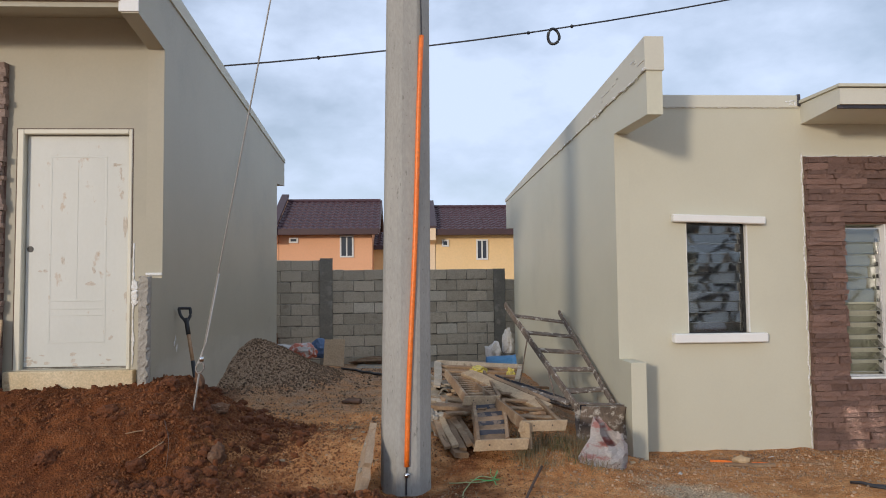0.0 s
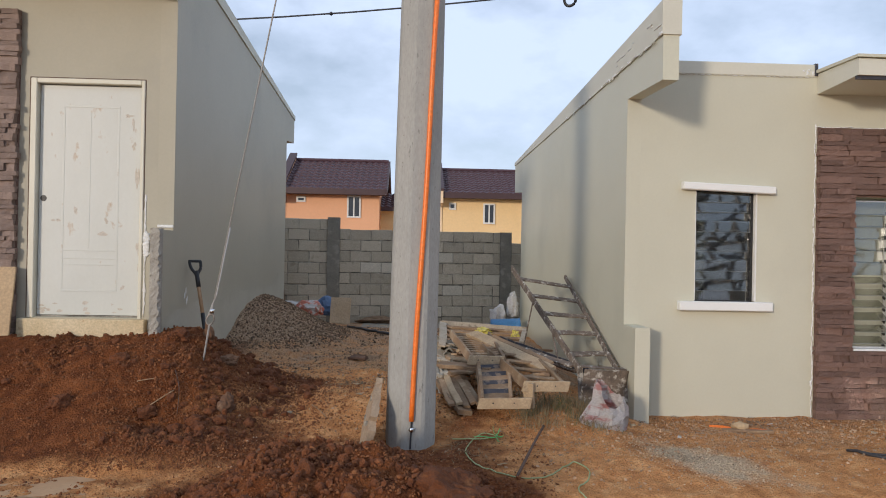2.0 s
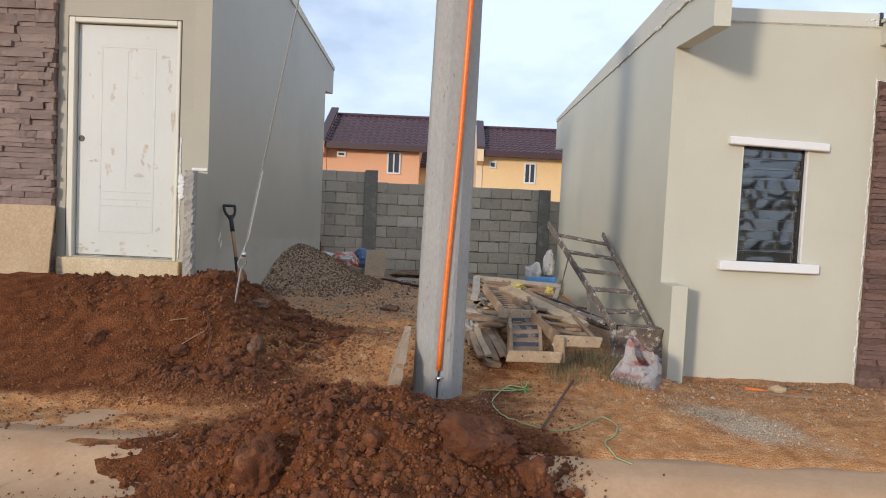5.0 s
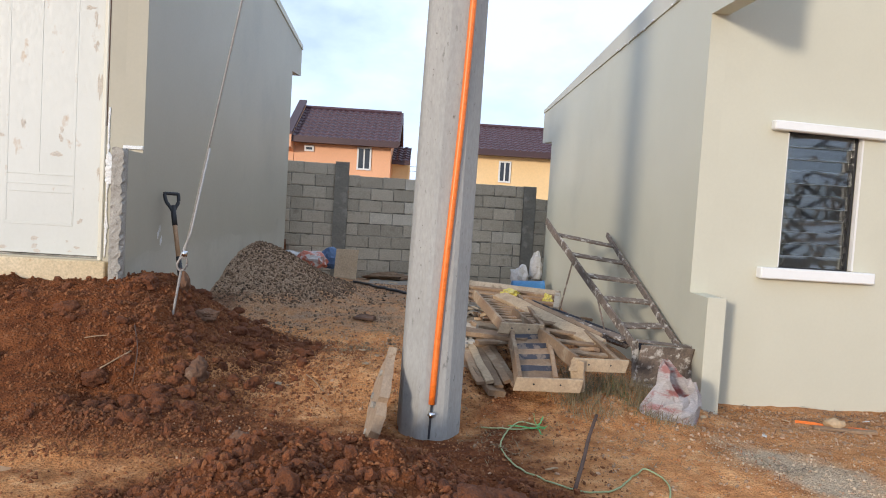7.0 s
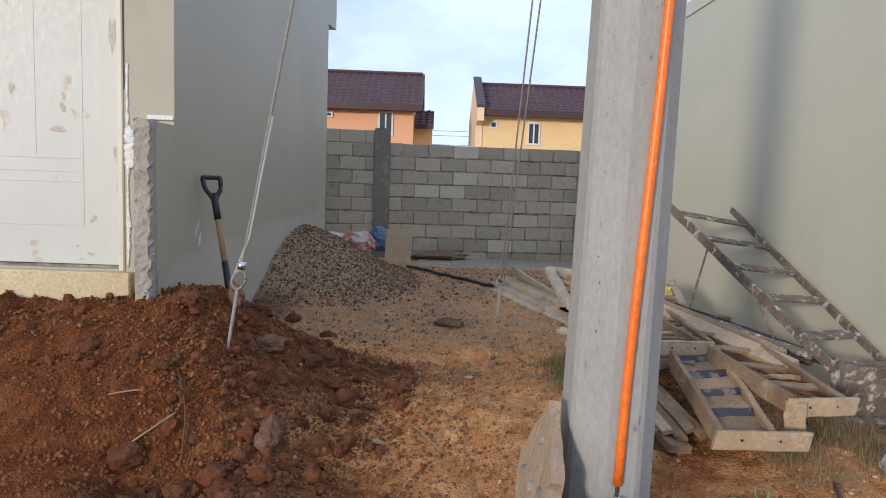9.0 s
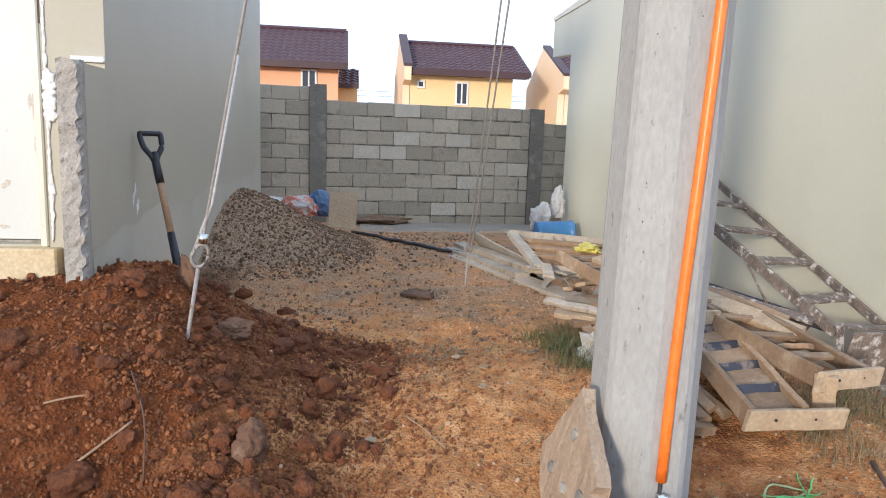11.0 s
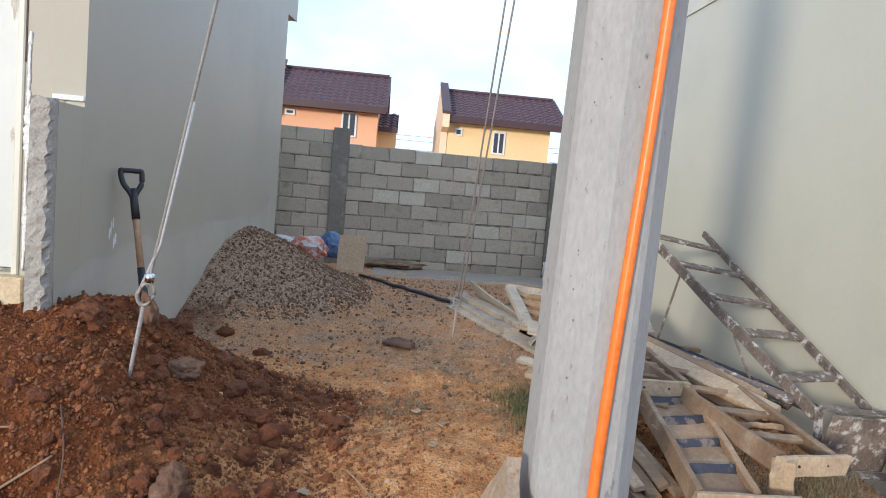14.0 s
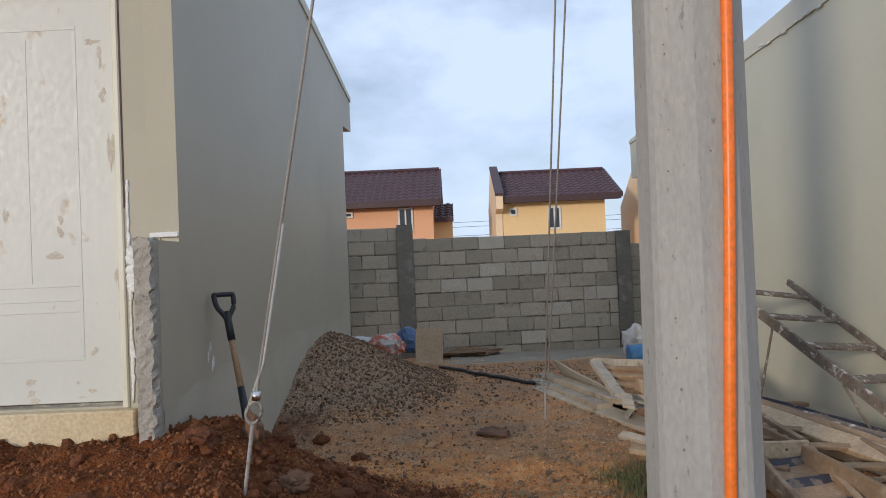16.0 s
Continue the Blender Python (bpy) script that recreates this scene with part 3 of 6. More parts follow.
def ground():
    xs = np.unique(np.round(np.concatenate([-np.geomspace(6, 900, 16), np.arange(-6, -2.6, 0.12), np.arange(-2.6, 2.7, 0.024), np.arange(2.7, 6.5, 0.06), np.geomspace(6.5, 900, 16)]), 4))
    ys = np.unique(np.round(np.concatenate([-np.geomspace(2, 900, 14), np.arange(-2, 2.4, 0.4), np.arange(2.4, 6.6, 0.024), np.arange(6.6, 10.0, 0.045), np.arange(10, 14.2, 0.1), np.geomspace(14.4, 1500, 22)]), 4))
    X, Y = np.meshgrid(xs, ys)
    Z, loose, pile, rr = soil_height(X, Y)
    nx, ny = len(xs), len(ys)
    verts = np.stack([X, Y, Z], -1).reshape(-1, 3)
    i = (np.arange(ny - 1)[:, None] * nx + np.arange(nx - 1)[None]).ravel()
    faces = np.stack([i, i + 1, i + nx + 1, i + nx], 1)
    me = bpy.data.meshes.new("ground")
    me.from_pydata(verts.tolist(), [], faces.tolist())
    me.polygons.foreach_set("use_smooth", [True] * len(me.polygons))
    path = np.exp(-((X - 0.25 - 0.12 * (Y - 5)) / 1.1) ** 2) * smoothstep(4.3, 5.4, Y) * 1.0
    path = np.maximum(path, 0.80 * smoothstep(0.9, 1.7, X) * smoothstep(3.3, 3.7, Y))
    path = np.maximum(path, 0.95 * smoothstep(6.1, 6.8, Y) * smoothstep(-1.3, -0.8, X) * (1 - smoothstep(0.10, 0.22, pile)))
    path = np.maximum(path * (1 - loose * (1 - 0.7 * smoothstep(-1.2, -0.5, X) * smoothstep(4.0, 4.5, Y))), np.where(Y > 3.75, 0.66, 0.38) * (1 - smoothstep(4.2, 4.5, Y)) * (1 - loose) * (X < 0.3))
    stones = np.clip(smoothstep(6.2, 7.4, Y) * 0.55 * smoothstep(2.9, 2.4, X) + smoothstep(0.06, 0.2, pile) * 0.6 + 0.30 * smoothstep(1.8, 3.2, X) * smoothstep(4.3, 5.2, Y), 0, 1) * (1 - loose)
    cement = np.exp(-(((X - 2.75 - 0.35 * (4.5 - Y)) / 0.32) ** 2 + ((Y - 4.45) / 0.55) ** 2)) + 0.8 * smoothstep(11.6, 12.2, Y) * smoothstep(-0.6, 0.2, X)
    for name, w in (("dry", path), ("gravel", stones), ("cement", cement)):
        at = me.attributes.new(name, 'FLOAT', 'POINT')
        at.data.foreach_set("value", np.clip(w, 0, 1).ravel().astype(np.float32))
    me.materials.append(M["earth"])
    return tagged(new("ground", me), "bare red earth lot with gravel and trodden dry soil", "ground", kind="structure")


ground()

bm = bmesh.new()
prof = [(-9.0, -0.13), (3.02, -0.13), (3.02, -0.34), (-9.0, -0.34)]
prism(bm, prof, -80, 80)
solid("road", bm, M["road"], "mud-stained concrete road along the lots", "road", kind="structure")
bm = bmesh.new()
kerb = [(3.02, -0.34), (3.02, -0.131), (3.12, -0.127), (3.24, -0.120), (3.31, -0.104), (3.37, -0.075), (3.42, -0.042), (3.47, -0.020), (3.54, -0.008), (3.66, -0.002), (3.80, 0.0), (3.80, -0.34)]
before = None
for x in [-80.0, -20.0] + [-8 + 0.16 * k for k in range(101)] + [20.0, 80.0]:
    ring = []
    for k, (y, z) in enumerate(kerb):
        q = Vector((x * 0.9, k * 0.25, 2.0))
        inner = 1.0 if 1 < k < len(kerb) - 2 else 0.0
        ring.append(bm.verts.new((x, y + inner * 0.035 * noise.noise(q), z + inner * 0.010 * noise.noise(q * 2.3))))
    if before:
        for i in range(len(kerb) - 1):
            bm.faces.new((before[i], before[i + 1], ring[i + 1], ring[i]))
    before = ring
solid("kerb", bm, M["kerb"], "low rounded concrete kerb smeared with red mud", "kerb", kind="structure", smooth=True)
bm = bmesh.new()
box(bm, -40, -0.45, 3.80, 4.34, -0.3, -0.004)
solid("pavement", bm, M["kerb"], "narrow concrete pavement strip under spilled mud", "pavement", kind="structure")
bm = bmesh.new()
box(bm, -0.15, 2.55, 11.95, 13.3, -0.1, 0.062, 0.015)
solid("concrete_apron", bm, M["apron"], "thin grey concrete apron at the foot of the fence", "pavement", kind="structure")

# ---- the two bungalows ----
def side_profile(f, b, fin_f, fin_b, top_f, top_b, under_f, under_f2, under_b, base, stub, stub_top):
    return [(f - stub, base), (f - stub, stub_top), (f, stub_top), (f, under_f), (fin_f, under_f2), (fin_f, top_f), (fin_b, top_b), (fin_b, under_b), (b, under_b - 0.06), (b, base)]


def capping(parent, x0, x1, fin_f, fin_b, top_f, top_b, drop=0.25, taper=0.35):
    bm = bmesh.new()
    g = 0.014
    prism(bm, [(fin_f - g, top_f - drop), (fin_f - g, top_f + g), (fin_b + g, top_b + g), (fin_b + g, top_b - drop * taper)], x0 - g, x1 + g)
    part("capping", bm, M["trim"], parent, "pale painted parapet capping")


def stones(parent, x0, x1, z0, z1, y, stone_mat, holes=(), seed=3):
    """Courses of split ledge stone, each its own piece."""
    rnd = random.Random(seed)
    shapes = []
    for k in range(10):
        bm = bmesh.new()
        box(bm, -0.5, 0.5, -0.5, 0.5, -0.5, 0.5)
        bmesh.ops.subdivide_edges(bm, edges=[e for e in bm.edges if abs((e.verts[0].co - e.verts[1].co).x) > 0.5], cuts=2)
        for v in bm.verts:
            v.co += Vector((rnd.uniform(-0.03, 0.03), rnd.uniform(-0.22, 0.12) if v.co.y < 0 else 0, rnd.uniform(-0.07, 0.07)))
        shapes.append(finish(bm, "stone", stone_mat))
    z = z0
    while z < z1 - 0.02:
        h = min(rnd.choice((0.036, 0.042, 0.048, 0.052, 0.065)), z1 - z)
        x = x0 + rnd.uniform(-0.02, 0.012)
        end = x1 + rnd.uniform(-0.012, 0.02)
        while x < end - 0.03:
            w = min(rnd.uniform(0.12, 0.36), end - x)
            if end - x - w < 0.07:
                w = end - x
            spans = [(x, x + w)]
            for a, b, c, d in holes:
                if z + h > c + 0.01 and z < d - 0.01:
                    spans = [s for p in spans for s in ((p[0], min(p[1], a)), (max(p[0], b), p[1])) if s[1] - s[0] > 0.025]
            for a, b in spans:
                t = rnd.uniform(0.035, 0.062)
                ob = new("stone", rnd.choice(shapes))
                ob.parent = parent
                ob.matrix_basis = Matrix.LocRotScale(((a + b) / 2, y - t / 2, z + h / 2), None, (b - a - 0.003, t, h - 0.0025))
            x += w
        z += h


def louvres(parent, x0, x1, z0, z1, y, count, tilt, frame_mat, open_from=0.0):
    """A jalousie: frame, clips and tilted glass blades."""
    t = 0.016
    win = part("window", box(bmesh.new(), x0, x0 + t, y, y + 0.07, z0, z1), frame_mat, parent, "glass louvre window in a slim frame")
    part("frame", box(bmesh.new(), x1 - t, x1, y, y + 0.07, z0, z1), frame_mat, win)
    for za in (z0, z1 - 0.014):
        part("frame", box(bmesh.new(), x0 + t, x1 - t, y, y + 0.07, za, za + 0.014), frame_mat, win)
    pitch = (z1 - z0 - 0.03) / count
    h = pitch * 1.12
    pane = finish(box(bmesh.new(), x0 + t + 0.004, x1 - t - 0.004, -0.0025, 0.0025, -h / 2, h / 2), "pane", M["glass"])
    rim = finish(box(bmesh.new(), x0 + t + 0.004, x1 - t - 0.004, -0.0035, 0.0035, -h / 2 - 0.0022, -h / 2 - 0.0002), "pane_edge", M["paneedge"])
    lean = random.Random(count)
    for k in range(count):
        a = tilt + lean.uniform(-1.3, 1.3) if k / count >= open_from else 62 + lean.uniform(-4, 4)
        at = pose(0, y + 0.035, z0 + 0.015 + pitch * (k + 0.5), -a, 0, lean.uniform(-1.2, 1.2))
        ob = new("pane", pane)
        ob.visible_shadow = False
        ob.parent = win
        ob.matrix_basis = at
        edge = new("pane_edge", rim)
        edge.parent = win
        edge.matrix_basis = at
        for xx in (x0 + t, x1 - t - 0.012):
            clip = new("clip", clip_mesh)
            clip.parent = win
            clip.matrix_basis = pose(xx, y + 0.035, z0 + 0.015 + pitch * (k + 0.5) - h * 0.45, -a, 0, 0)
    return win


bm = bmesh.new()
box(bm, 0, 0.012, -0.012, 0.012, -0.008, 0.03, 0.002)
clip_mesh = finish(bm, "clip", M["black"])


def shell(house, x0, x1, f, b, base, ceil, floor, roof_front, roof_back, back_wall=True):
    """Back wall, far side wall, floor, ceiling and roof that close a bungalow."""
    bm = bmesh.new()
    box(bm, x0, x1, b - 0.15, b, base, roof_back - 0.05)
    part("back_wall", bm, M["paint_side"], house)
    bm = bmesh.new()
    box(bm, x0 + 0.02, x1 - 0.02, f + 0.15, b - 0.16, floor - 0.1, floor)
    part("room_floor", bm, M["apron"], house)
    bm = bmesh.new()
    box(bm, x0 + 0.02, x1 - 0.02, f + 0.15, b - 0.16, ceil, ceil + 0.05)
    part("room_ceiling", bm, M["room"], house)
    bm = bmesh.new()
    prism(bm, [(f + 0.12, roof_front - 0.04), (f + 0.12, roof_front), (b + 0.5, roof_back), (b + 0.5, roof_back - 0.04)], x0 + 0.02, x1 - 0.02)
    part("roof", bm, M["fascia"], house, "low-pitched dark metal roof")


# left bungalow
left = thing("bungalow", (LX, LF, 0.0), "beige single-storey house with a worn white door and stone cladding", "house")
bm = bmesh.new()
prism(bm, side_profile(0, LB - LF, -0.61, 6.13, 4.29, 3.72, 3.60, 3.69, 3.27, -0.3, 0.002, 1.575), -0.14, 0)
part("side_wall", bm, M["paint_side_shaded"], left, "plain side wall with its shade put into the paint colour")
part("corner_skin", box(bmesh.new(), -0.14, 0.003, -0.003, 0.0, 1.615, 3.60), M["paint_left_shaded"], left)
part("corner_skin", box(bmesh.new(), -0.14, -0.088, -0.006, -0.0025, -0.3, 1.614), M["paint_left_shaded"], left)
part("stub_side", box(bmesh.new(), -0.085, 0.0, -0.245, -0.0025, -0.3, 1.574), M["paint_side_shaded"], left)
capping(left, -0.14, 0, -0.61, 6.13, 4.29, 3.72, 0.14)
bm = bmesh.new()
pierced(bm, -7, -0.14, -0.3, 3.9, 0.0, 0.15, [(-1.245, -0.265, 0.80, 2.87)])
part("front_wall", bm, M["paint_left_shaded"], left)
bm = bmesh.new()
prism(bm, [(0.15, -0.3), (0.15, 3.9), (LB - LF, 3.5), (LB - LF, -0.3)], -7.15, -7)
part("far_wall", bm, M["paint_side"], left)
shell(left, -7, -0.14, 0, LB - LF, -0.3, 3.5, 0.8, 3.95, 3.62)
bm = bmesh.new()
prism(bm, [(-0.60, 3.74), (-0.60, 3.90), (0.0, 3.98), (0.0, 3.88)], -7, -0.142)
part("soffit", bm, M["paint_left_shaded"], left, "grey soffit slab under the eave")
bm = bmesh.new()
prism(bm, [(-0.63, 3.785), (-0.63, 3.95), (-0.60, 3.95), (-0.60, 3.785)], -7, -0.142)
part("fascia", bm, M["stone_pale"], left, "dull red eave edge")
bm = bmesh.new()
box(bm, -0.155, 0.004, -0.622, -0.61, 3.70, 3.95, 0.003)
part("fin_face", bm, M["white"], left, "white end of the parapet")
# rough stub of the party wall
bm = bmesh.new()
box(bm, -0.088, -0.002, -0.30, -0.24, 0.2, 1.585)
bmesh.ops.subdivide_edges(bm, edges=[e for e in bm.edges if abs((e.verts[0].co - e.verts[1].co).z) > 0.5], cuts=60, use_grid_fill=True)
bmesh.ops.subdivide_edges(bm, edges=[e for e in bm.edges if abs((e.verts[0].co - e.verts[1].co).y) > 0.05], cuts=1, use_grid_fill=True)
bmesh.ops.subdivide_edges(bm, edges=[e for e in bm.edges if abs((e.verts[0].co - e.verts[1].co).x) > 0.08], cuts=3, use_grid_fill=True)
for v in bm.verts:
    if v.co.y < -0.29 or v.co.z > 1.57:
        k = noise.noise(v.co * 9) * 0.004 + noise.noise(v.co * 41 + Vector((4, 0, 0))) * 0.008
        v.co.y += k if v.co.y < -0.29 else 0
        v.co.z += k if v.co.z > 1.5 else 0
        if v.co.x > -0.02 and v.co.y < -0.25:
            v.co.x -= abs(noise.noise(v.co * 22 + Vector((3, 1, 2)))) * 0.05 + 0.003
part("wall_stub", bm, M["rawconc"], left, "broken raw concrete stub of the wall")
bm = bmesh.new()
box(bm, -0.135, 0.004, -0.02, -0.001, 1.598, 1.622, 0.003)
part("stub_edge", bm, M["caulk"], left, "white filler line above the stub")

# patched plaster along the foot of the side wall
bm = bmesh.new()
top, low = [], []
for k in range(61):
    y = -0.24 + k * 0.0925
    z = 0.90 + 0.10 * noise.noise(Vector((y * 1.1, 3, 1))) + 0.05 * noise.noise(Vector((y * 4, 7, 1))) + (0.12 if y > 4.7 else 0) - 0.12 * max(0, 0.5 - y)
    top.append(bm.verts.new((0.0025, y, z)))
    low.append(bm.verts.new((0.0025, y, 0.1)))
for k in range(60):
    bm.faces.new((low[k], low[k + 1], top[k + 1], top[k]))
part("plaster_patch", bm, M["patch"], left, "paler patched plaster at the wall foot")

# door with frame, pressed panels and a bare latch hole
door = part("door", box(bmesh.new(), -1.182, -0.30, 0.045, 0.085, 0.815, 2.835, 0.003), M["door"], left, "pressed white door with scuffed paint and no knob")
bm = bmesh.new()


def bead(bm, x0, x1, z0, z1, w=0.018, y0=0.0432, y1=0.0465):
    for a in ((x0, x1, z0, z0 + w), (x0, x1, z1 - w, z1), (x0, x0 + w, z0 + w, z1 - w), (x1 - w, x1, z0 + w, z1 - w)):
        box(bm, a[0], a[1], y0, y1, a[2], a[3], 0.0016)


bead(bm, -0.985, -0.495, 1.02, 2.66)
for z in (1.255, 1.31, 1.38):
    box(bm, -0.975, -0.505, 0.0425, 0.0465, z, z + 0.007, 0.001)
box(bm, -0.749, -0.743, 0.0432, 0.0465, 1.40, 2.60, 0.001)
part("panel_moulding", bm, M["door"], door)
bm = bmesh.new()
tube(bm, [(-1.143, 0.042, 1.838), (-1.143, 0.0465, 1.838)], 0.027, 20)
part("latch_hole", bm, M["black"], door, "dark empty latch hole")
frame_d = part("door_frame", box(box(box(bmesh.new(), -1.243, -1.188, -0.012, 0.10, 0.79, 2.885, 0.006), -0.294, -0.262, -0.012, 0.10, 0.79, 2.885, 0.006), -1.188, -0.294, -0.012, 0.10, 2.842, 2.885, 0.006), M["jamb"], left, "cream steel door frame")
# brown strips drawn for the shade round the frame, and filler smears beside it
bm = bmesh.new()
for a in ((-1.252, -0.256, 2.885, 2.893), (-1.252, -1.243, 0.80, 2.885), (-0.262, -0.256, 1.75, 2.885)):
    box(bm, a[0], a[1], -0.004, 0.01, a[2], a[3])
part("frame_gap", bm, M["branch"], left, "dark strips standing for shade in the gap round the door frame")
bm = bmesh.new()
for k in range(26):
    z = 0.85 + 0.04 * k
    w = 0.006 + 0.012 * abs(noise.noise(Vector((k * 0.7, 2, 5)))) + (0.022 if 12 < k < 18 else 0)
    blob(bm, (-0.246 + 0.5 * w, -0.003, z), 0.02, 2, 0.7, 2, k * 0.9, (w, 0.004, 0.034))
tagged(part("filler_smear", bm, M["caulk"], left, "white filler smeared beside the door frame", True), kind="stuff")
bm = bmesh.new()
smear = random.Random(12)
for k, (x, z, w, h) in enumerate(((-0.335, 2.04, 0.014, 0.10), (-0.59, 1.67, 0.018, 0.034), (-0.66, 1.52, 0.045, 0.02), (-0.87, 1.73, 0.014, 0.035), (-1.05, 1.645, 0.028, 0.014), (-0.45, 1.06, 0.02, 0.02), (-0.37, 2.30, 0.016, 0.03), (-0.97, 1.60, 0.008, 0.02), (-0.42, 2.58, 0.03, 0.012), (-0.38, 2.50, 0.012, 0.05))):
    for q in range(3):
        blob(bm, (x + smear.gauss(0, w * 0.6), 0.0448, z + smear.gauss(0, h * 0.6)), 0.02, 2, 0.9, 2.4, k * 3.1 + q, (w * 0.6, 0.0012, h * 0.6))
for k in range(17):
    x, z = (smear.uniform(-1.17, -0.32), 0.83 + 0.10 * smear.random() ** 2) if k < 13 else (-0.325 + smear.uniform(-0.012, 0.012), smear.uniform(1.0, 2.5))
    blob(bm, (x, 0.0448, z), 0.02, 2, 0.9, 2.4, k * 1.3, (smear.uniform(0.010, 0.045) if k < 13 else 0.008, 0.0012, smear.uniform(0.004, 0.014) if k < 13 else smear.uniform(0.02, 0.07)))
tagged(part("paint_scuff", bm, M["scuff"], door, "brown scuffs where the paint is worn off"), kind="stuff")
bm = bmesh.new()
box(bm, -1.30, -0.21, -0.07, 0.05, 0.45, 0.79, 0.008)
part("threshold", bm, M["threshold"], left, "cream-splashed concrete door sill")
bm = bmesh.new()
box(bm, -1.188, -0.294, 0.051, 0.1, 0.79, 0.811)
part("sill_shadow_gap", bm, M["mortar"], left)
clad = part("stone_cladding", box(bmesh.new(), -2.75, -1.335, -0.018, 0.0, 0.5, 3.46), M["stone_bed"], left, "dusty brown ledge stone cladding")

# right bungalow
right_h = thing("bungalow", (RX, RF, 0.0), "beige single-storey house with louvre windows and brown stone", "house")
bm = bmesh.new()
prism(bm, side_profile(0, RB - RF, -0.91, 7.2, 3.46, 3.16, 2.88, 2.84, 2.60, -0.4, 0.33, 0.795), 0, 0.13)
part("side_wall", bm, M["paint_side"], right_h, "grey-beige plastered side wall")
part("corner_skin", box(bmesh.new(), -0.003, 0.13, -0.003, 0.0, 0.80, 2.88), M["paint"], right_h)
capping(right_h, 0, 0.13, -0.91, 7.2, 3.46, 3.16, 0.26, 0.15)
bm = bmesh.new()
rnd = random.Random(5)
for k in range(70):
    y = -0.88 + k * 0.05
    seam = 3.20 - (y + 0.91) * 0.0095
    if rnd.random() < 0.75 - 0.006 * k:
        blob(bm, (-0.016, y, seam + rnd.uniform(-0.012, 0.02)), 0.02, 2, 0.9, 2, k * 0.7, (0.006, rnd.uniform(0.015, 0.06), rnd.uniform(0.003, 0.016)))
    if rnd.random() < 0.22 and k < 30:
        blob(bm, (-0.016, y, seam + rnd.uniform(0.02, 0.16)), 0.02, 2, 0.9, 2, k * 1.7, (0.004, rnd.uniform(0.01, 0.07), rnd.uniform(0.002, 0.006)))
tagged(part("filler_seam", bm, M["caulk"], right_h, "ragged white filler seam", True), kind="stuff")
wx0, wx1, wz0, wz1 = 0.655, 1.235, 1.015, 2.06
nx0, nx1, nz0, nz1 = 2.14, 2.56, 0.58, 2.02
dx0, dx1, dz0, dz1 = 3.08, 3.98, 0.0, 2.07
bm = bmesh.new()
pierced(bm, 0.13, 7.5, -0.4, 3.13, 0.0, 0.15, [(wx0, wx1, wz0, wz1), (nx0, nx1, nz0, nz1), (dx0, dx1, dz0, dz1)])
part("front_wall", bm, M["paint"], right_h)
bm = bmesh.new()
box(bm, 0.132, 1.79, -0.012, 0.15, 3.13, 3.25, 0.006)
part("parapet_band", bm, M["trim"], right_h, "pale parapet band")
bm = bmesh.new()
box(bm, 1.758, 1.79, -0.02, 0.12, 3.14, 3.258, 0.004)
part("flashing_end", bm, M["bluesteel"], right_h, "dark metal end of the flashing")
bm = bmesh.new()
for k in range(26):
    blob(bm, (0.2 + k * 0.062, -0.008, 3.126), 0.01, 1, 0.5, 2, k * 1.3, (0.03, 0.005, rnd.uniform(0.001, 0.0035)))
for k in range(9):
    blob(bm, (1.70 + rnd.uniform(-0.05, 0.08), -0.012, 3.15 + rnd.uniform(-0.02, 0.05)), 0.02, 2, 1.0, 2, k, (rnd.uniform(0.006, 0.02), 0.003, rnd.uniform(0.004, 0.012)))
tagged(part("filler_seam", bm, M["caulk"], right_h, "ragged white filler seam", True), kind="stuff")
bm = bmesh.new()
prism(bm, [(-0.62, 3.005), (-0.62, 3.145), (-0.58, 3.16), (0.0, 3.16), (0.0, 2.975), (-0.05, 2.975)], 1.79, 7.5)
part("canopy", bm, M["trim"], right_h, "boxed eave with pale fascia")
bm = bmesh.new()
prism(bm, [(-0.64, 3.155), (-0.64, 3.18), (0.1, 3.20), (0.1, 3.17)], 1.77, 7.5)
part("eave_flashing", bm, M["paint"], right_h)
bm = bmesh.new()
box(bm, 1.79, 7.5, -0.60, -0.57, 2.975, 3.007)
part("drip_edge", bm, M["bluesteel"], right_h, "dark drip edge under the eave")
bm = bmesh.new()
box(bm, 7.35, 7.5, 0.15, RB - RF, -0.4, 3.1)
part("far_wall", bm, M["paint_side"], right_h)
shell(right_h, 0.13, 7.5, 0, RB - RF, -0.4, 2.9, 0.0, 3.12, 2.9)
bm = bmesh.new()
box(bm, -0.003, 0.134, -0.345, -0.33, -0.3, 0.80, 0.004)
part("wall_stub", bm, M["paint"], right_h, "cream plastered stub of the wall")
bm = bmesh.new()
box(bm, 0.512, 1.385, -0.075, -0.001, 2.053, 2.122, 0.008)
for v in bm.verts:
    v.co.z -= 0.03 * (v.co.x - 0.51) / 0.87
part("window_head", bm, M["white"], right_h, "white concrete window head")
bm = bmesh.new()
box(bm, 0.49, 1.368, -0.085, -0.001, 0.938, 1.022, 0.008)
part("window_sill", bm, M["white"], right_h, "thick white window sill")
louvres(right_h, wx0 + 0.005, wx1 - 0.012, wz0, wz1, 0.05, 11, 1.9, M["black"])
for a in ((wx1 - 0.012, wx1 + 0.003, wz0 + 0.01, wz1 - 0.02), (wx0 - 0.002, wx0 + 0.005, wz0 + 0.01, wz1 - 0.02)):
    part("window_reveal", box(bmesh.new(), a[0], a[1], -0.006, 0.045, a[2], a[3], 0.003), M["pvcwhite"], right_h)
louvres(right_h, nx0 + 0.012, nx1 - 0.018, nz0 + 0.022, nz1 - 0.03, 0.03, 12, 5, M["alu"], 0.42)
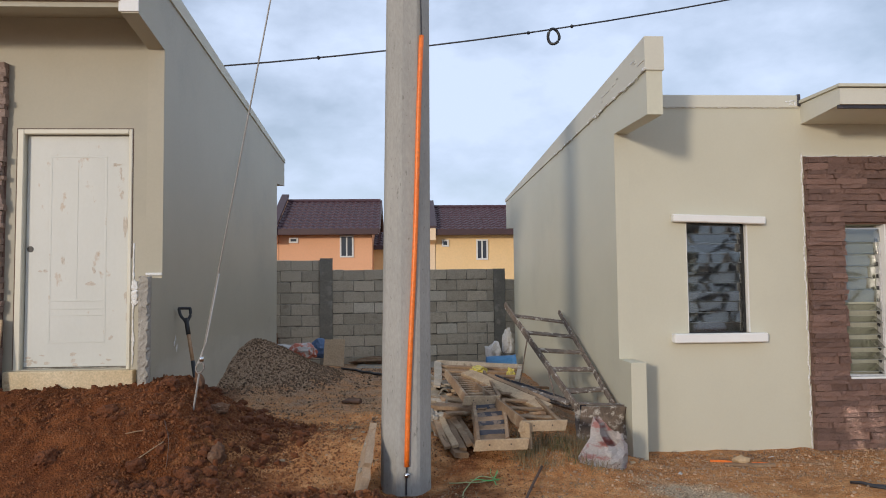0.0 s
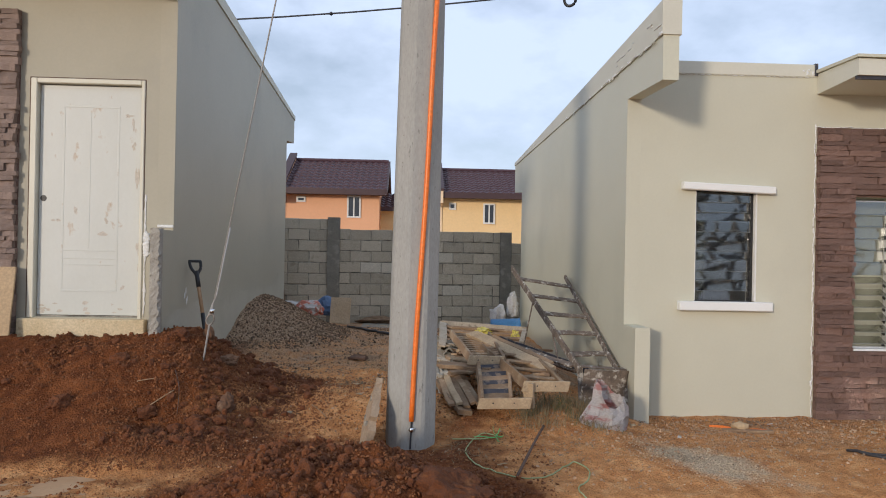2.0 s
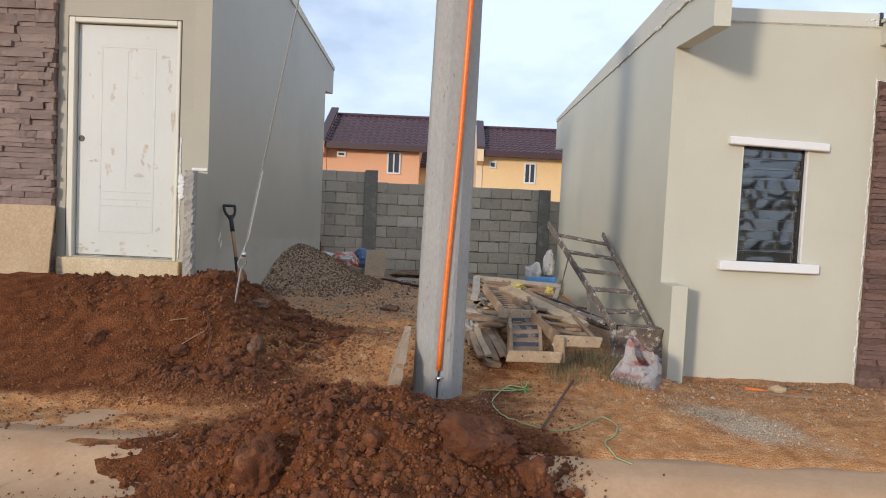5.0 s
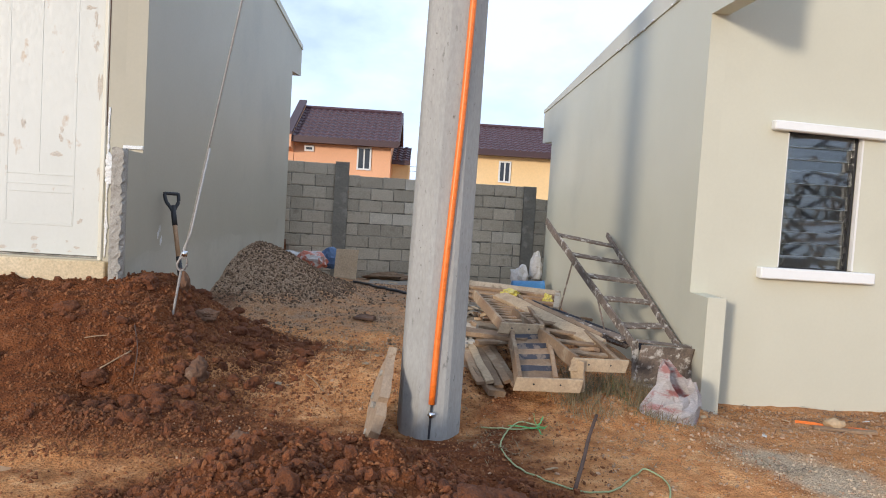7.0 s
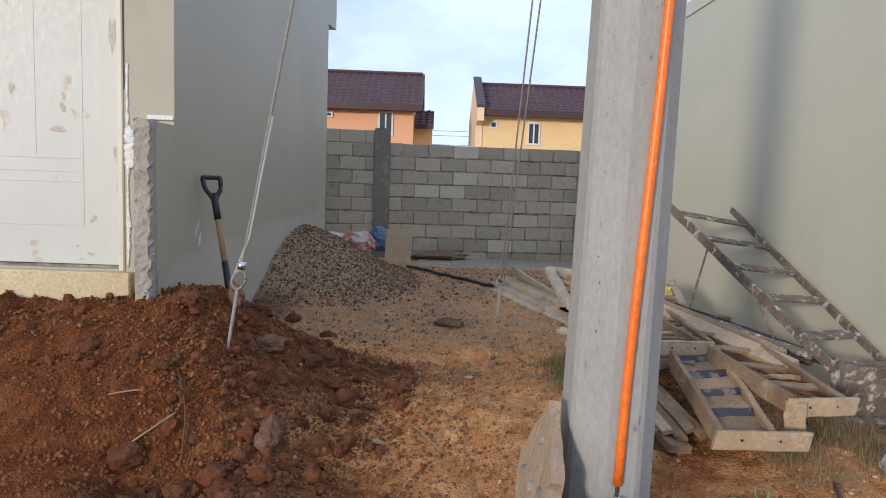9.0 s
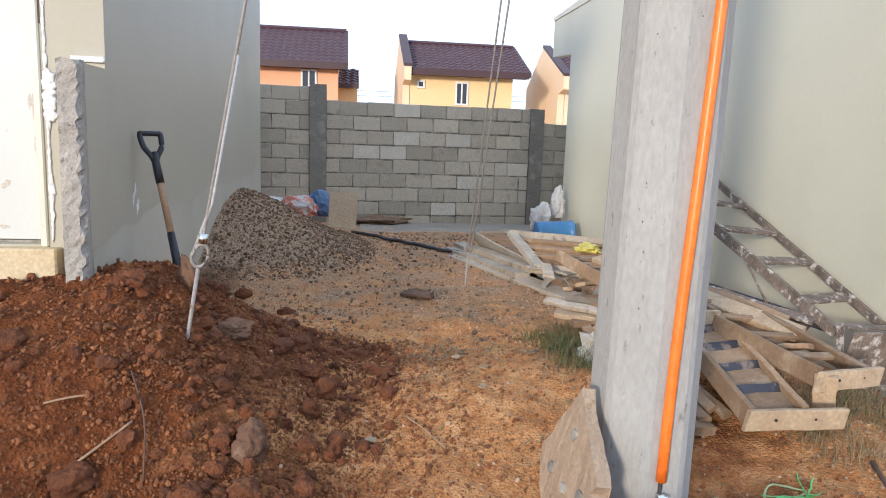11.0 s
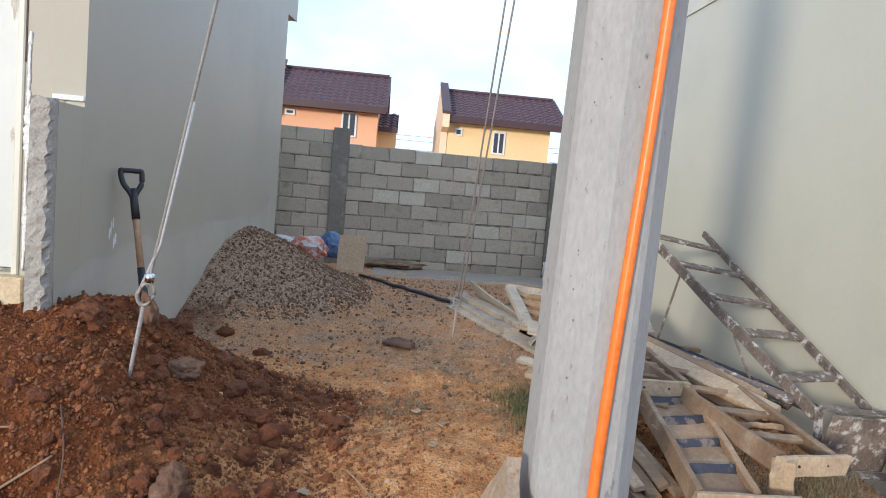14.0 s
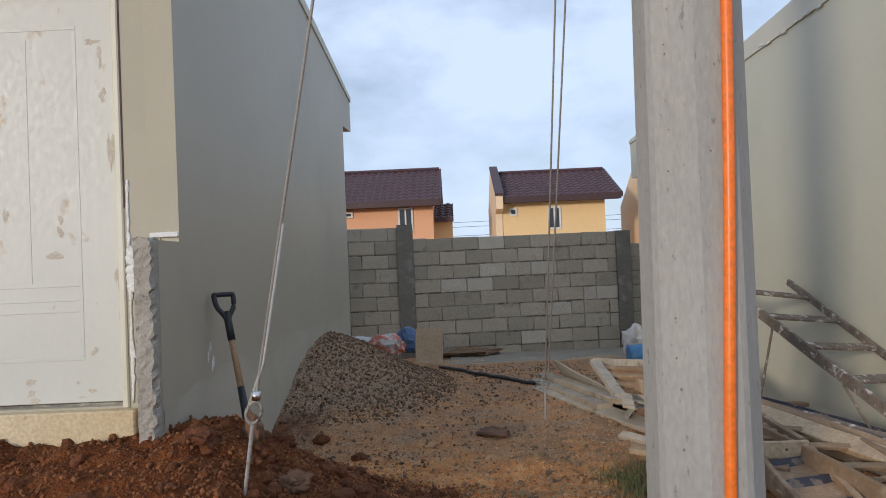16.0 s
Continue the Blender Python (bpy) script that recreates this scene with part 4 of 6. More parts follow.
part("curtain", box(bmesh.new(), nx0 - 0.05, nx1 + 0.1, 0.20, 0.205, 0.2, 2.2), M["curtain"], right_h, "pale green curtain behind the louvres")
part("curtain", box(bmesh.new(), wx0 - 0.1, wx0 + 0.25, 0.40, 0.405, 0.6, 2.2), M["curtain"], right_h, "pale curtain behind the louvres")
for a in ((nx1 - 0.016, nx1, nz0, nz1), (nx0 + 0.01, nx1 - 0.016, nz0, nz0 + 0.02)):
    part("window_reveal", box(bmesh.new(), a[0], a[1], -0.03, 0.09, a[2], a[3], 0.003), M["white"], right_h, "white window reveal in the stone")
d2 = part("door", box(bmesh.new(), dx0 + 0.05, dx1 - 0.05, 0.05, 0.09, dz0 + 0.01, dz1 - 0.05, 0.003), M["darkdoor"], right_h, "dark brown front door")
bm = bmesh.new()
for z0, z1 in ((0.15, 0.85), (1.0, 1.9)):
    bead(bm, dx0 + 0.17, dx1 - 0.17, z0, z1, 0.02, 0.040, 0.052)
part("panel_moulding", bm, M["darkdoor"], d2)
bm = bmesh.new()
tube(bm, [(dx0 + 0.11, 0.052, 1.0), (dx0 + 0.11, -0.01, 1.0)], 0.012, 10)
blob(bm, (dx0 + 0.11, -0.015, 1.0), 0.026, 2, 0.02)
part("door_handle", bm, M["chrome"], d2, "chrome door knob", True)
bm = bmesh.new()
box(bm, dx0, dx0 + 0.048, -0.012, 0.10, dz0, dz1, 0.004)
box(bm, dx1 - 0.048, dx1, -0.012, 0.10, dz0, dz1, 0.004)
box(bm, dx0 + 0.048, dx1 - 0.048, -0.012, 0.10, dz1 - 0.048, dz1, 0.004)
part("door_frame", bm, M["jamb"], right_h, "cream door frame")
bm = bmesh.new()
box(bm, dx0 - 0.1, dx1 + 0.1, -0.35, 0.0, -0.25, -0.015, 0.01)
part("doorstep", bm, M["rawconc"], right_h, "pale concrete doorstep")
clad_r = part("stone_cladding", pierced(bmesh.new(), 1.80, 2.985, -0.3, 2.66, -0.018, -0.001, [(nx0, nx1, nz0, nz1)]), M["stone_bed"], right_h, "brown ledge stone cladding round a narrow window")
bm = bmesh.new()
for k in range(60):
    z = -0.05 + k * 0.046
    blob(bm, (1.782 + rnd.uniform(-0.008, 0.006), -0.006, z), 0.012, 1, 0.6, 2, k, (rnd.uniform(0.006, 0.011), 0.007, 0.036))
for k in range(24):
    blob(bm, (1.8 + k * 0.05, -0.01, 2.668 + rnd.uniform(-0.006, 0.006)), 0.012, 1, 0.6, 2, k + 80, (0.036, 0.02, 0.006))
tagged(part("filler_seam", bm, M["caulk"], right_h, "white paint seam along the stone", True), kind="stuff")


# ---- block fence ----
fence_turn = 5.1
fence = thing("block_fence", (-0.62, 13.32, 0.0), "unplastered grey hollow-block boundary wall with poured posts", "fence", kind="structure", turn=fence_turn)


def fence_core(x0, x1, top):
    bm = bmesh.new()
    box(bm, x0, x1, 0.012, 0.10, -0.3, top - 0.012)
    part("mortar_core", bm, M["mortar"], fence)


fence_core(-4.0, -0.255, 2.02)
fence_core(-0.02, 3.12, 1.83)
fence_core(3.34, 7.0, 1.62)
for x0, x1, top in ((-0.255, -0.02, 2.047), (3.12, 3.34, 1.83)):
    bm = bmesh.new()
    box(bm, x0, x1, -0.035, 0.16, -0.3, top)
    bmesh.ops.subdivide_edges(bm, edges=[e for e in bm.edges if abs((e.verts[0].co - e.verts[1].co).z) > 0.5], cuts=22, use_grid_fill=True)
    for v in bm.verts:
        v.co += Vector((noise.noise(v.co * 5), noise.noise(v.co * 7 + Vector((5, 0, 0))), 0)) * 0.012
    part("post", bm, M["post"], fence, "dark poured concrete post")

# ---- houses beyond the fence ----
def tiled_roof(bm, x0, x1, y0, z0, y1, z1, step=0.36, wave=0.3):
    """Courses of tiles up a slope from (y0, z0) to (y1, z1)."""
    n = max(2, round(math.hypot(y1 - y0, z1 - z0) / step))
    cols = max(2, int((x1 - x0) / (wave / 4)))
    before = None
    for k in range(n):
        rows = []
        for t, lift in ((k / n, 0.045), ((k + 1) / n, 0.0)):
            rows.append([bm.verts.new((x0 + (x1 - x0) * i / cols, y0 + (y1 - y0) * t, z0 + (z1 - z0) * t + lift + 0.03 * math.cos(i * math.pi / 2))) for i in range(cols + 1)])
        low = before or [bm.verts.new((v.co.x, v.co.y, v.co.z - 0.05)) for v in rows[0]]
        before = rows[1]
        for i in range(cols):
            bm.faces.new((rows[0][i], rows[0][i + 1], rows[1][i + 1], rows[1][i]))
            bm.faces.new((low[i], low[i + 1], rows[0][i + 1], rows[0][i]))
    return bm


def far_window(house, x0, x1, z0, z1, y, small=False):
    w = part("window", box(bmesh.new(), x0 + 0.06, x1 - 0.06, y - 0.02, y + 0.02, z0 + 0.06, z1 - 0.06), M["farpane"], house, "small dark louvre window" if small else "white-framed sliding window")
    bm = bmesh.new()
    for a in ((x0, x1, z0, z0 + 0.07), (x0, x1, z1 - 0.07, z1), (x0, x0 + 0.07, z0 + 0.07, z1 - 0.07), (x1 - 0.07, x1, z0 + 0.07, z1 - 0.07)):
        box(bm, a[0], a[1], y - 0.06, y + 0.02, a[2], a[3])
    if not small:
        m = (x0 + x1) / 2
        box(bm, m - 0.03, m + 0.03, y - 0.05, y + 0.02, z0 + 0.07, z1 - 0.07)
    part("frame", bm, M["pvcwhite"], w)


def house_far(x, y, wide, deep, wall, label, eave, ridge, run, parapet=None, windows=(), overhang=0.0):
    h = thing("two_storey_house", (x, y, 0.0), label, "house", "houses beyond the fence")
    bm = bmesh.new()
    prism(bm, [(0, -0.5), (0, eave), (run, ridge - 0.25), (deep, eave), (deep, -0.5)], 0, wide)
    part("wall", bm, wall, h)
    bm = tiled_roof(bmesh.new(), -0.02, wide + overhang, -0.55, eave + 0.08, run, ridge)
    roof = part("roof", bm, M["roof"], h, "maroon tiled roof")
    part("rear_roof", tiled_roof(bmesh.new(), -0.02, wide + overhang, deep + 0.4, eave + 0.08, run, ridge), M["roof"], h)
    bm = bmesh.new()
    box(bm, -0.02, wide + overhang, -0.62, -0.50, eave - 0.16, eave + 0.09)
    box(bm, -0.02, wide + overhang, -0.50, 0.0, eave - 0.14, eave - 0.06)
    part("fascia", bm, M["fascia"], roof, "dark fascia board")
    bm = bmesh.new()
    tube(bm, [(-0.02, run, ridge + 0.03), (wide + overhang, run, ridge + 0.03)], 0.09, 8)
    part("ridge_cap", bm, M["roof"], roof)
    if overhang:
        bm = bmesh.new()
        prism(bm, [(-0.6, eave - 0.1), (-0.6, eave + 0.1), (run, ridge + 0.05), (deep + 0.4, eave + 0.1), (deep + 0.4, eave - 0.1), (run, ridge - 0.2)], wide + overhang, wide + overhang + 0.08)
        part("barge_board", bm, M["fascia"], roof)
    if parapet:
        bm = bmesh.new()
        prism(bm, [(-0.75, eave - 0.4), (-0.75, eave + 0.15), (run, ridge + 0.25), (deep, eave), (deep, -0.5), (0, -0.5), (0, eave - 0.55)], -0.30, -0.02)
        part("parapet", bm, parapet, h, "sloping party wall end")
        bm = bmesh.new()
        prism(bm, [(-0.78, eave + 0.13), (-0.78, eave + 0.24), (run, ridge + 0.36), (run, ridge + 0.24)], -0.33, 0.02)
        part("parapet_cap", bm, M["fascia"], h)
    for w in windows:
        far_window(h, w[0], w[1], w[2], w[3], 0.0, (w[1] - w[0]) < 0.5)
    return h


A = house_far(-5.0, 32.0, 4.2, 5.5, M["orange_wall"], "orange two-storey house under a maroon tiled roof", 4.05, 5.76, 2.6, M["orange_wall"],
              [(0.45, 0.86, 3.55, 3.80), (2.74, 3.36, 2.88, 3.88)], 0.30)
bm = bmesh.new()
prism(bm, [(1.5, -0.5), (1.5, 3.5), (3.3, 4.2), (4.5, 3.5), (4.5, -0.5)], 4.2, 5.0)
part("side_wing", bm, M["yellow_wall"], A, "yellow side wing")
bm = tiled_roof(bmesh.new(), 4.22, 5.05, 1.0, 3.45, 3.0, 4.25)
part("side_roof", bm, M["roof"], A)
bm = bmesh.new()
box(bm, 4.22, 5.05, 0.92, 1.02, 3.28, 3.46)
part("side_fascia", bm, M["fascia"], A)
B = house_far(2.1, 32.0, 4.25, 5.5, M["yellow_wall"], "yellow two-storey house under a maroon tiled roof", 4.0, 5.45, 2.7, M["cream_wall"],
              [(0.28, 0.60, 3.34, 3.66), (1.86, 2.40, 2.72, 3.66)], 0.55)
C = house_far(8.6, 32.0, 5.0, 5.5, M["cream_wall"], "peach two-storey house beside the yellow one", 3.9, 5.3, 2.7, M["cream_wall"], [(0.3, 0.62, 3.0, 3.3)], 0.3)

# ---- pole, wires ----
POLE = Vector((0.762, 5.013, 0.0))
pole = thing("utility_pole", POLE, "grey spun-concrete utility pole with an orange conduit", "utility pole")
bm = bmesh.new()
rings = []
for k in range(25):
    z = -0.3 + k * 0.4
    r = 0.190 - 0.0065 * z
    ring = []
    for i in range(8):
        for o in (-0.14, 0.14):
            a = math.pi / 8 + i * math.pi / 4 + o * 0.55 + radians(6)
            ring.append(bm.verts.new((0.0113 * z + r * math.cos(a), r * math.sin(a), z)))
    rings.append(ring)
for a, b in zip(rings, rings[1:]):
    for i in range(16):
        bm.faces.new((a[i], a[(i + 1) % 16], b[(i + 1) % 16], b[i]))
bm.faces.new(rings[-1])
part("shaft", bm, M["pole"], pole)
bm = bmesh.new()
pit = random.Random(17)
for k in range(90):
    z = pit.uniform(0.1, 3.4)
    face = pit.choice((4.0, 4.55, 4.75, 5.3)) + pit.gauss(0, 0.05)
    rad = (0.190 - 0.0065 * z) * 0.995 * math.cos(math.pi / 8) / max(0.9, math.cos((face - math.pi / 8 + math.pi / 8 - radians(6)) % (math.pi / 4) - math.pi / 8))
    size = pit.uniform(0.0012, 0.0032)
    blob(bm, (0.0113 * z + rad * math.cos(face), rad * math.sin(face), z), size, 1, 0.3, 2, k, (size, size, size * pit.uniform(0.8, 2.0)))
tagged(part("air_pits", bm, M["post"], pole, "small dark air pits in the concrete"), kind="stuff")
bm = bmesh.new()
line = [(0.006 + 0.10 * t - 0.004 * math.sin(t * 9), -0.178 + 0.0065 * (0.2 + 3.13 * t) - 0.012 + 0.002 * math.sin(t * 14) + 0.012 * t, 0.20 + 3.13 * t) for t in [i / 24 for i in range(25)]]
line = [(x + 0.0113 * z, y, z) for x, y, z in line]
tube(bm, line, 0.0185, 12)
part("conduit", bm, M["orange"], pole, "orange plastic conduit", True)
bm = bmesh.new()
tube(bm, [line[-1], (0.115, -0.155, 4.6), (0.17, -0.12, 9.2)], 0.007, 6)
part("earth_wire", bm, M["darkcable"], pole)
bm = bmesh.new()
tube(bm, [(line[0][0] - 0.005, line[0][1] + 0.004, 0.0), (line[0][0], line[0][1], 0.22)], 0.007, 6)
part("earth_wire", bm, M["darkcable"], pole)
bm = bmesh.new()
tube(bm, [(line[0][0], line[0][1] - 0.004, 0.125), (line[0][0], line[0][1] - 0.004, 0.155)], 0.017, 10)
tube(bm, [(line[0][0] - 0.02, line[0][1] - 0.012, 0.14), (line[0][0] + 0.024, line[0][1] - 0.012, 0.148)], 0.006, 8)
part("clamp", bm, M["chrome"], pole, "bright metal earth clamp", True)

TOP = Vector((0.86, 5.0, 8.9))


def guy(foot, eye, tops, loops, label):
    g = thing("guy_wire", foot, label, "guy wire", "guy wires of the pole")
    o = Vector(foot)
    foot, eye = Vector(foot), Vector(eye)
    d = (eye - foot).normalized()
    bm = bmesh.new()
    tube(bm, [-d * 0.25, eye - o - d * 0.05], 0.0078, 10)
    rod = part("anchor_rod", bm, M["paleiron"], g, "pale anchor rod stuck in the earth", True)
    bm = bmesh.new()
    side = Vector((1, 0.2, 0)).normalized()
    ring = [eye - o + (side * math.cos(a) * 0.03 + d * math.sin(a) * 0.045) for a in [i * 2 * math.pi / 16 for i in range(17)]]
    tube(bm, ring, 0.0068, 8)
    part("eye", bm, M["paleiron"], rod, "", True)
    for k, top in enumerate(tops):
        t = Vector(top)
        w = (t - eye).normalized()
        bm = bmesh.new()
        tube(bm, [eye - o + w * 0.03 + side * 0.012 * k * 2, t - o], 0.0065, 7)
        part("strand", bm, M["wire"], g, "", True)
    if loops:
        w = (Vector(tops[0]) - eye).normalized()
        bm = bmesh.new()
        tube(bm, [eye - o + w * 0.01 - side * 0.03 - d * 0.02, eye - o + w * 0.2 + side * 0.01, eye - o + w * 0.75 + side * 0.009], 0.007, 7)
        part("wire_tail", bm, M["wire"], g, "", True)
        bm = bmesh.new()
        tube(bm, [eye - o + w * 0.05, eye - o + w * 0.085], 0.018, 10)
        part("cable_clamp", bm, M["chrome"], g, "bright wire clamp", True)


guy((-0.935, 5.47, 0.38), (-0.845, 5.40, 0.86), [TOP + Vector((-0.11, 0.0, 0.1))], True, "steel guy wire on an eye rod in the red earth")
guy((0.594, 7.90, 0.24), (0.60, 7.86, 0.52), [TOP + Vector((-0.02, 0.1, -0.1)), TOP + Vector((0.10, 0.1, -0.5))], False, "double steel guy wire anchored beside the timber")

cable = thing("overhead_cable", (0, 10, 4.9), "thin dark overhead cable with a hanging coil", "cable")
pts = [(-3.2 + i * 1.0, 0, 0.0) for i in range(20)]
pts = [(-3.4, 0, -1.1)] + [(x, 0, -0.10 + 0.085 * (x + 1.8) + 0.0075 * (x + 1.8) ** 2 - 0.07) for x, _, _ in pts]
part("line", tube(bmesh.new(), pts, 0.012, 6), M["darkcable"], cable, "", True)
bm = bmesh.new()
tube(bm, [(3.0 + 0.085 * math.cos(a), 0.02 * math.sin(2 * a), 0.30 + 0.115 * math.sin(a)) for a in [i * 2 * math.pi / 24 for i in range(25)]], 0.022, 8)
part("coil", bm, M["black"], cable, "black hanging cable coil", True)
bm = bmesh.new()
for x in (-0.49, 2.62, 3.28):
    z = -0.17 + 0.085 * (x + 1.8) + 0.0075 * (x + 1.8) ** 2
    blob(bm, (x, 0, z), 0.03, 1, 0.3, 2, x)
part("splice", bm, M["black"], cable)


bm = bmesh.new()
tube(bm, [(0, 0, -0.4), (0, 0, 9.4)], 0.16, 12, [0.17, 0.12])
ob = solid("side_street_pole", bm, M["pole"], "plain concrete pole that carries the overhead cable", "utility pole")
ob.location = (15.7, 10.0, 0)
# half-built house across the road, seen in the window glass
site = thing("half_built_house", (4.0, -12.0, -0.13), "half-built block house with bare roof trusses across the road", "house")
part("wall", pierced(bmesh.new(), 0, 14, 0, 1.7, 0, 0.15, [(1.2, 2.2, 0, 1.5), (3.5, 5, 0.9, 1.5), (7, 8.2, 0.9, 1.5), (10, 11, 0, 1.5)]), M["block"], site)
brace = random.Random(8)
for k in range(14):
    x = 0.2 + k * 1.0
    bm = bmesh.new()
    for a, b in (((x, 0, 1.6), (x, 0, 2.7)), ((x, -7, 0), (x, -7, 2.7)), ((x, 0, 2.65), (x, -7, 2.65)), ((x, 0, 2.65), (x, -3.5, 6.2)), ((x, -7, 2.65), (x, -3.5, 6.2)), ((x, -1.7, 2.65), (x, -1.9, 4.4)), ((x, -3.5, 2.65), (x, -1.9, 4.4)), ((x, -3.5, 2.65), (x, -5.1, 4.4)), ((x, -3.5, 2.65), (x, -3.5, 6.2))):
        beam(bm, a, b, 0.08, 0.15, 0, 0.0)
    if k % 4 == 0:
        part("truss", bm, M["bluesteel"], site)
    bm = bmesh.new()
    for q in range(8):
        y, z = -brace.uniform(0.2, 3.0), brace.uniform(1.2, 5.6)
        beam(bm, (x, y, z), (x + brace.uniform(0.5, 1.8), y - 0.5, z + brace.uniform(-1.1, 1.6)), 0.08, brace.uniform(0.06, 0.16), 0, 0.0)
    part("brace", bm, M["bluesteel"] if k % 2 else M["greywood"], site)
# ---- timber and formwork heap ----
def board(name, a, b, w, h, mat, label, roll=0.0, category="plank", group="loose planks of the heap", holes=0, seed=1):
    bm = bmesh.new()
    o = Vector(a)
    beam(bm, Vector((0, 0, 0)), Vector(b) - o, w, h, roll, 0.004, 5, 0.006, seed)
    ob = solid(name, bm, mat, label, category, group)
    ob.location = o
    if holes:
        d = Vector(b) - o
        side = d.cross(Vector((0, 0, 1))).normalized()
        up = Matrix.Rotation(roll, 3, d.normalized()) @ side.cross(d).normalized()
        bm = bmesh.new()
        for k in range(holes):
            c = d * (1 - 0.05 - 0.07 * k)
            tube(bm, [c + up * (h / 2 - 0.003), c + up * (h / 2 + 0.0015)], 0.011, 10)
        part("bolt_holes", bm, M["black"], ob)
    return ob


board("plank", (1.41, 7.26, 0.56), (2.0, 5.92, 0.40), 0.13, 0.035, M["palewood"], "bleached splintered plank lying on top of the heap", 0.25, seed=2)
board("plank", (1.46, 7.05, 0.50), (1.99, 5.90, 0.345), 0.085, 0.03, M["wood"], "brown plank with bolt holes under a paler one", 0.9, holes=2, seed=3)
for k in range(5):
    board("plank", (1.00 + 0.05 * k, 6.30 - 0.03 * k, 0.335 + 0.012 * (k % 2)), (1.10 + 0.058 * k, 5.42 - 0.025 * (k % 3), 0.19 + 0.018 * (k % 2)), 0.055, 0.022, M["palewood" if k == 1 else "wood"], "brown narrow board sloping to the ground", 0.1 + 0.1 * (k % 2), group="narrow boards of the heap", seed=80 + k)
board("plank", (0.90, 6.55, 0.36), (1.36, 6.22, 0.37), 0.11, 0.03, M["palewood"], "bleached board jutting out of the heap", 0.15, seed=86)
board("plank", (1.62, 7.1, 0.55), (2.05, 6.10, 0.43), 0.05, 0.025, M["wood"], "narrow brown batten beside the long plank", 0.4, seed=87)
board("plank", (1.80, 6.75, 0.50), (2.26, 6.18, 0.40), 0.06, 0.02, M["rust"], "cement-splashed batten under the steel form", 0.5, seed=88)
board("plank", (1.03, 6.02, 0.27), (1.20, 5.33, 0.15), 0.12, 0.04, M["wood"], "brown plank sloping to the ground", -0.15, seed=5)
board("plank", (1.02, 6.2, 0.40), (1.48, 5.95, 0.40), 0.15, 0.035, M["wood"], "short flat board inside the heap", 0.05, seed=6)
board("plank", (0.96, 6.45, 0.33), (1.75, 6.35, 0.33), 0.14, 0.04, M["wood"], "brown cross board inside the heap", 0.0, seed=7)
board("plank", (0.78, 9.45, 0.31), (1.145, 7.97, 0.345), 0.10, 0.05, M["greywood"], "cement-grey plank stacked on others", 0.15, seed=8)
board("plank", (0.70, 9.40, 0.27), (1.05, 7.96, 0.295), 0.12, 0.045, M["greywood"], "cement-grey plank stacked on others", 0.0, seed=9)
board("plank", (0.68, 9.15, 0.25), (1.33, 7.02, 0.275), 0.14, 0.035, M["greywood"], "long grey plank lying on the earth", 0.2, seed=10)
board("plank", (1.08, 6.95, 0.33), (1.42, 6.75, 0.33), 0.12, 0.05, M["palewood"], "short tan timber offcut", 0.1, seed=11)
board("plank", (1.0, 6.8, 0.26), (1.35, 6.62, 0.26), 0.10, 0.05, M["wood"], "short tan timber offcut", 0.3, seed=12)
board("steel_bar", (1.72, 7.35, 0.50), (2.40, 6.20, 0.35), 0.06, 0.02, M["bluesteel"], "dark blue painted steel strip", 1.1, "metal bar", "loose bars of the heap", seed=13)
board("steel_bar", (1.80, 7.15, 0.46), (2.33, 6.32, 0.33), 0.06, 0.03, M["rust"], "rusty cement-splashed steel strip", 0.6, "metal bar", "loose bars of the heap", seed=14)


rnd = random.Random(21)
for k in range(16):
    x, y = rnd.uniform(1.08, 1.95), rnd.uniform(5.75, 7.5)
    a = rnd.uniform(-0.9, 0.9) + (math.pi / 2 if k % 3 else 0)
    l = rnd.uniform(0.14, 0.42)
    z = 0.30 + 0.14 * rnd.random()
    board("wood_scrap", (x, y, z), (x + l * math.cos(a), y + l * math.sin(a), z + rnd.uniform(-0.06, 0.06)), rnd.uniform(0.03, 0.10), rnd.uniform(0.012, 0.03), M[rnd.choice(("wood", "wood", "palewood", "greywood"))],
          "broken brown wood scrap inside the timber heap", rnd.uniform(-0.5, 0.5), "wood scrap", "wood scraps of the heap", seed=50 + k)
for k in range(9):
    bm = bmesh.new()
    r = rnd.uniform(0.035, 0.075)
    blob(bm, (0, 0, 0), r, 2, 0.5, 1.6, k * 2.1, (r * 1.3, r, r * 0.8))
    x, y = rnd.uniform(0.98, 1.16), rnd.uniform(5.5, 6.2)
    ob = solid("concrete_lump", bm, M["rawconc"], "broken grey concrete lump beside the timber heap", "rubble", "concrete lumps")
    ob.location = (x, y, height(x, y) + r * 0.4)


